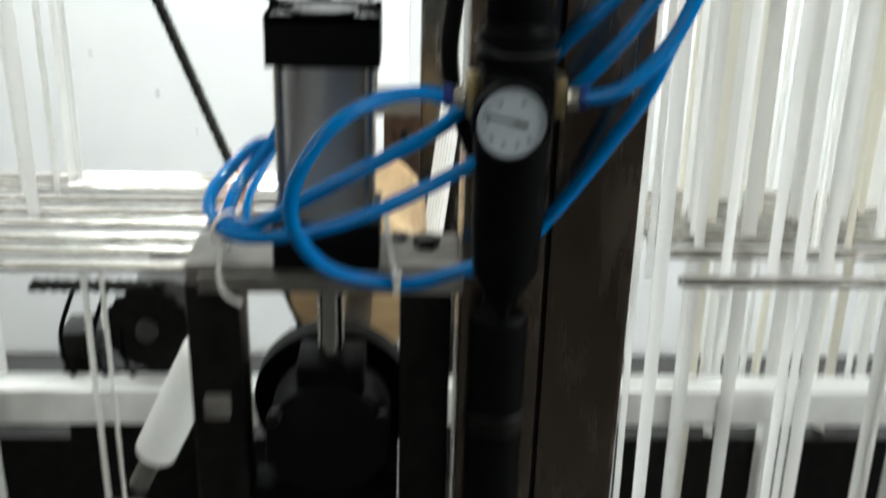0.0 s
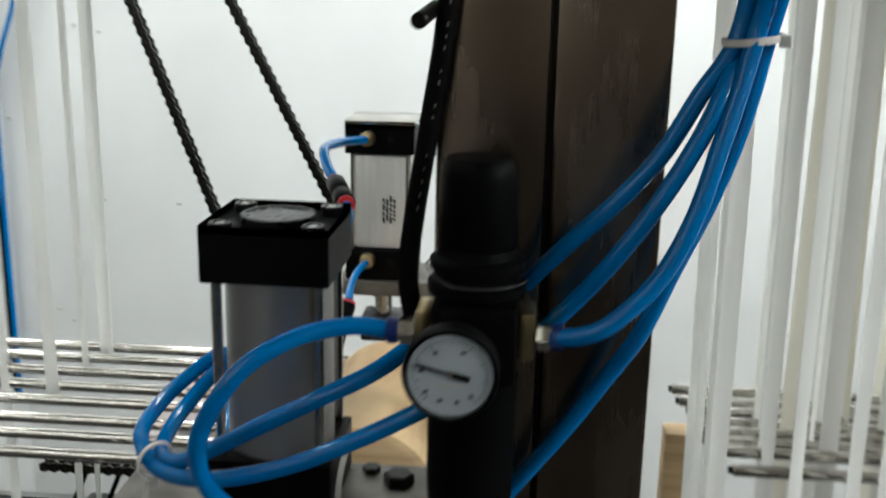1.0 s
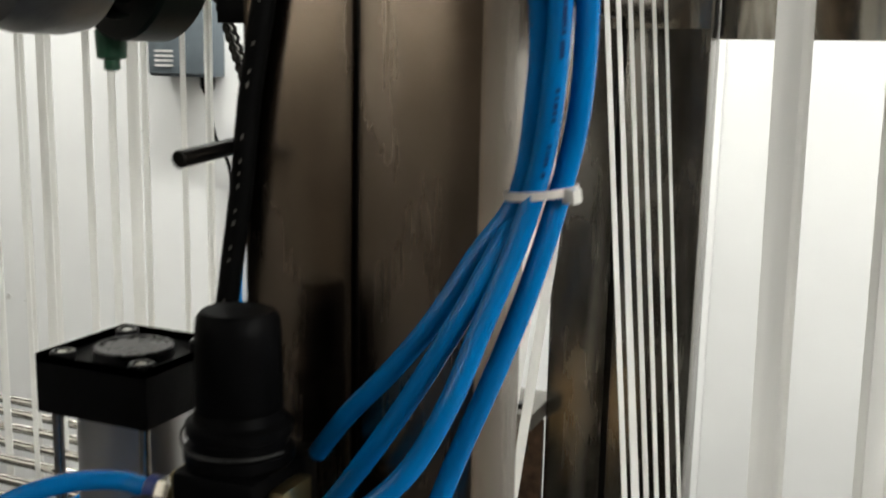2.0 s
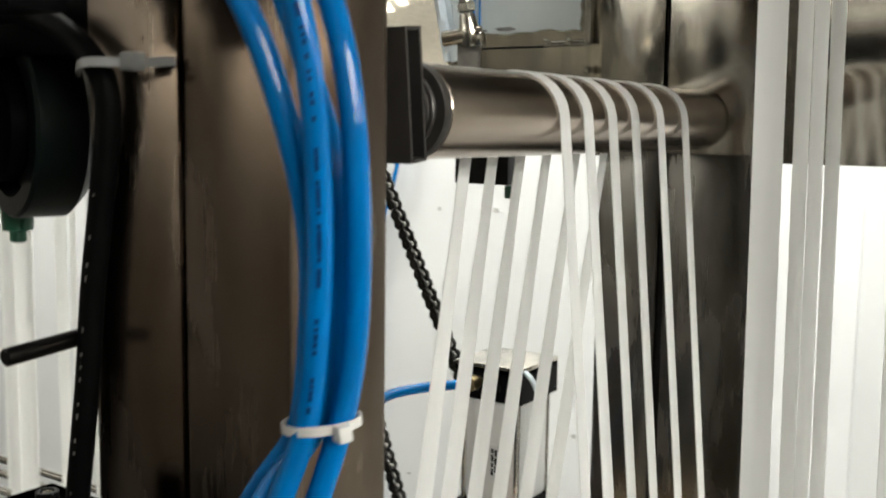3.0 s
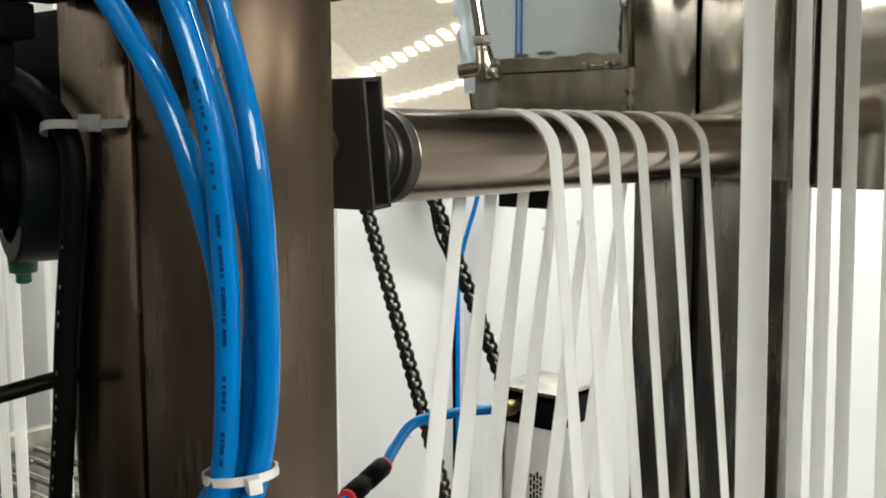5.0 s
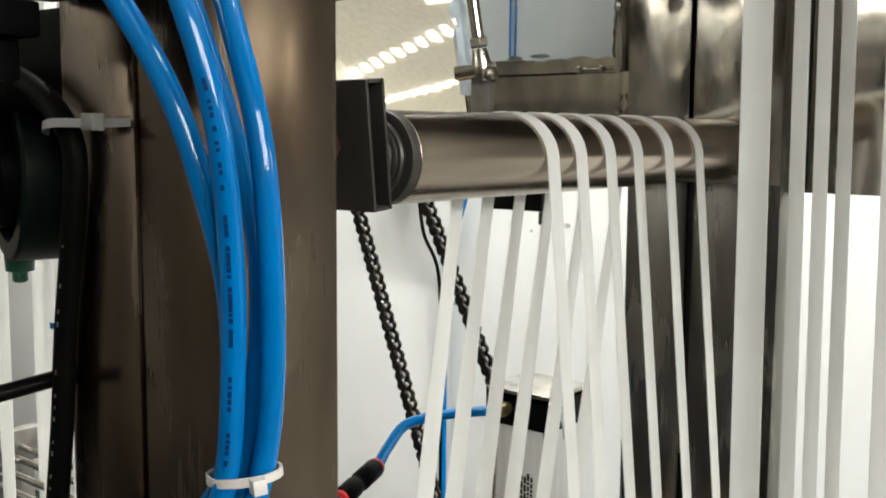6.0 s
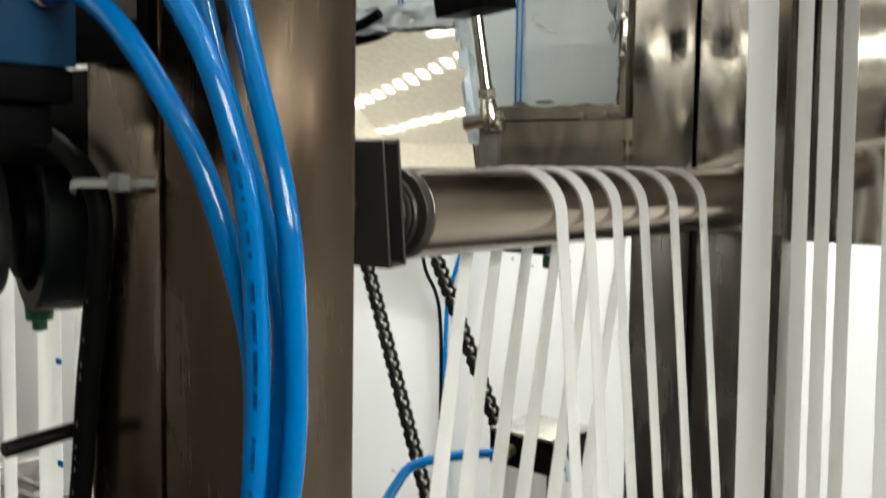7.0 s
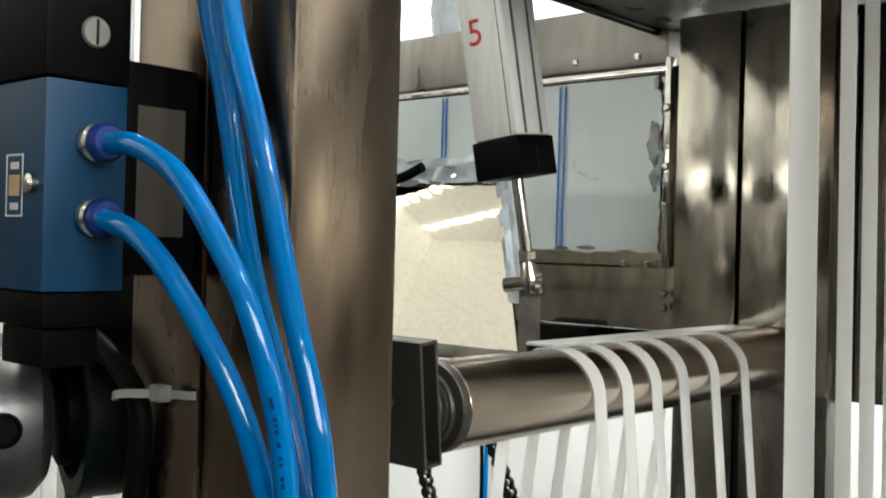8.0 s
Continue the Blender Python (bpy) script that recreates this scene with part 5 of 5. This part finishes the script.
for bz in (1.563, 1.5805):
    part("print_bar", box(-0.091, -0.084, -0.0807, -0.0804, bz, bz + 0.003), LABELM, plate)
part("adjust_screw", lathe((-0.071, -0.080, 1.574), (0, -1, 0), [(0, 0.004), (0.003, 0.0042), (0.0036, 0.003)], 16), NICKEL, val)

mo = thing("gear_unit", (-0.25, 0.03, 1.39), "silver drum and dark cast cup with a green drain plug", "gear unit")
UA = Vector((-0.30, -0.954, 0)).normalized()
GC = Vector((-0.200, 0.050, 1.450))
part("cup", lathe(GC, UA, [(0, 0.020), (0.003, 0.042), (0.010, 0.049), (0.034, 0.049), (0.036, 0.0475), (0.036, 0.038), (0.026, 0.035), (0.026, 0.002)], 48), DKGREEN, mo)
part("hub", lathe(GC + UA * 0.0262, UA, [(0, 0.024), (0.006, 0.024), (0.007, 0.030), (0.016, 0.030), (0.018, 0.026)], 36), BLACKPL, mo)
part("drum", lathe(GC + UA * 0.0485, UA, [(0, 0.022), (0.003, 0.037), (0.010, 0.045), (0.020, 0.047), (0.044, 0.047), (0.056, 0.043), (0.062, 0.030), (0.0625, 0.005)], 48), SILVER, mo)
HD = Vector((0.954, -0.30, 0))
part("drum_hole", lathe(GC + UA * 0.0785 + HD * 0.0435, HD, [(0, 0.0095), (0.0045, 0.0095), (0.005, 0.008), (0.0035, 0.007), (0.0035, 0.001)], 24), RUBBER, mo)
part("plug", lathe((-0.231, 0.034, 1.385), (0, 0, 1), [(0, 0.003), (0.001, 0.0045), (0.006, 0.0045), (0.007, 0.008), (0.022, 0.009)], 12), GREEN, mo, "green drain plug")
part("neck", box(-0.275, -0.215, 0.002, 0.045, 1.455, 1.4835, 0.003), BLACKPL, mo)
part("yoke", box(-0.262, -0.1225, 0.005, 0.055, 1.484, 1.535, 0.003), BLACKPL, mo)

# ---- drive chains ----
PITCH = 0.0127


def plate_outline(bm, z_off, y, thick, h):
    """One waisted link plate from pin 0 to pin 1 along local z."""
    prof = [(-0.62 * h, PITCH / 2), (-h, PITCH), (-0.6 * h, PITCH + 0.8 * h), (0.6 * h, PITCH + 0.8 * h), (h, PITCH), (0.62 * h, PITCH / 2), (h, 0), (0.6 * h, -0.8 * h), (-0.6 * h, -0.8 * h), (-h, 0)]
    lo = [bm.verts.new((x, y - thick / 2, z + z_off)) for x, z in prof]
    hi = [bm.verts.new((x, y + thick / 2, z + z_off)) for x, z in prof]
    bm.faces.new(lo)
    bm.faces.new(hi)
    n = len(prof)
    for i in range(n):
        bm.faces.new((lo[i], lo[(i + 1) % n], hi[(i + 1) % n], hi[i]))


def link_mesh(outer):
    bm = bmesh.new()
    yo = 0.0070 if outer else 0.0048
    for s in (-1, 1):
        plate_outline(bm, 0, s * yo, 0.0017, 0.0062)
    for z in (0, PITCH):
        if outer:
            add_lathe(bm, (0, -0.0088, z), (0, 1, 0), [(0, 0.0022), (0.0176, 0.0022)], 8)
        else:
            add_lathe(bm, (0, -0.0034, z), (0, 1, 0), [(0, 0.0042), (0.0068, 0.0042)], 10, 1)
    me = bpy.data.meshes.new("link")
    bmesh.ops.recalc_face_normals(bm, faces=bm.faces)
    bm.to_mesh(me)
    bm.free()
    smooth(me)
    me.materials.append(CHAINM)
    me.materials.append(ROLLCH)
    return me


LINKS = [link_mesh(True), link_mesh(False)]


def drive_chain(low, direction, count, label):
    d = Vector(direction).normalized()
    ch = thing("drive_chain", low, label, "chain", "roller drive chains")
    ch.rotation_euler = (0, math.atan2(d.x, d.z), 0)
    for i in range(count):
        ln = new("link", LINKS[i % 2])
        ln.parent = ch
        ln.location = (0, 0, i * PITCH)
    return ch, d


CHAIN_A, DIR_A = drive_chain((-0.2145, 0.674, 0.42), (-0.3495, 0, 0.937), 134, "black oiled roller chain running slantwise before the wall")
CHAIN_B, DIR_B = drive_chain((-0.034, 0.680, 0.54), (-0.450, 0, 0.893), 122, "black oiled roller chain running slantwise before the wall")
drive_chain((-0.615, 0.492, 0.815), (1, 0, 0), 12, "black oiled roller chain lying level under the rods")
ub = thing("hood_bracket", (-0.30, 0.645, 1.386), "dark steel bracket hanging under the hood edge", "bracket")
part("plate", box(-0.335, -0.268, 0.640, 0.660, 1.390, 1.4695, 0.001), DARKST, ub)
part("knob", rod((-0.268, 0.645, 1.376), (-0.268, 0.645, 1.3895), 0.006, 12), GREEN, ub)
CHAIN_SPEED = 0.05


def motions():
    """The two chain strands run against each other and the roller turns with its straps."""
    for ch, d, sgn in ((CHAIN_A, DIR_A, -1), (CHAIN_B, DIR_B, 1)):
        start = ch.location.copy() - d * (sgn * CHAIN_SPEED * 4.0)
        ang = math.degrees(math.atan2(d.x, d.z))
        walk(ch, [(t, pose(*(start + d * sgn * CHAIN_SPEED * t), 0, ang, 0)) for t in (0, 2, 4, 6, 8)])
    rc = Vector((RX, 0.36, RZ))
    walk(roller, [(t * 0.5, pose(*rc, 0, math.degrees(CHAIN_SPEED / RR) * t * 0.5, 0)) for t in range(17)])


motions()
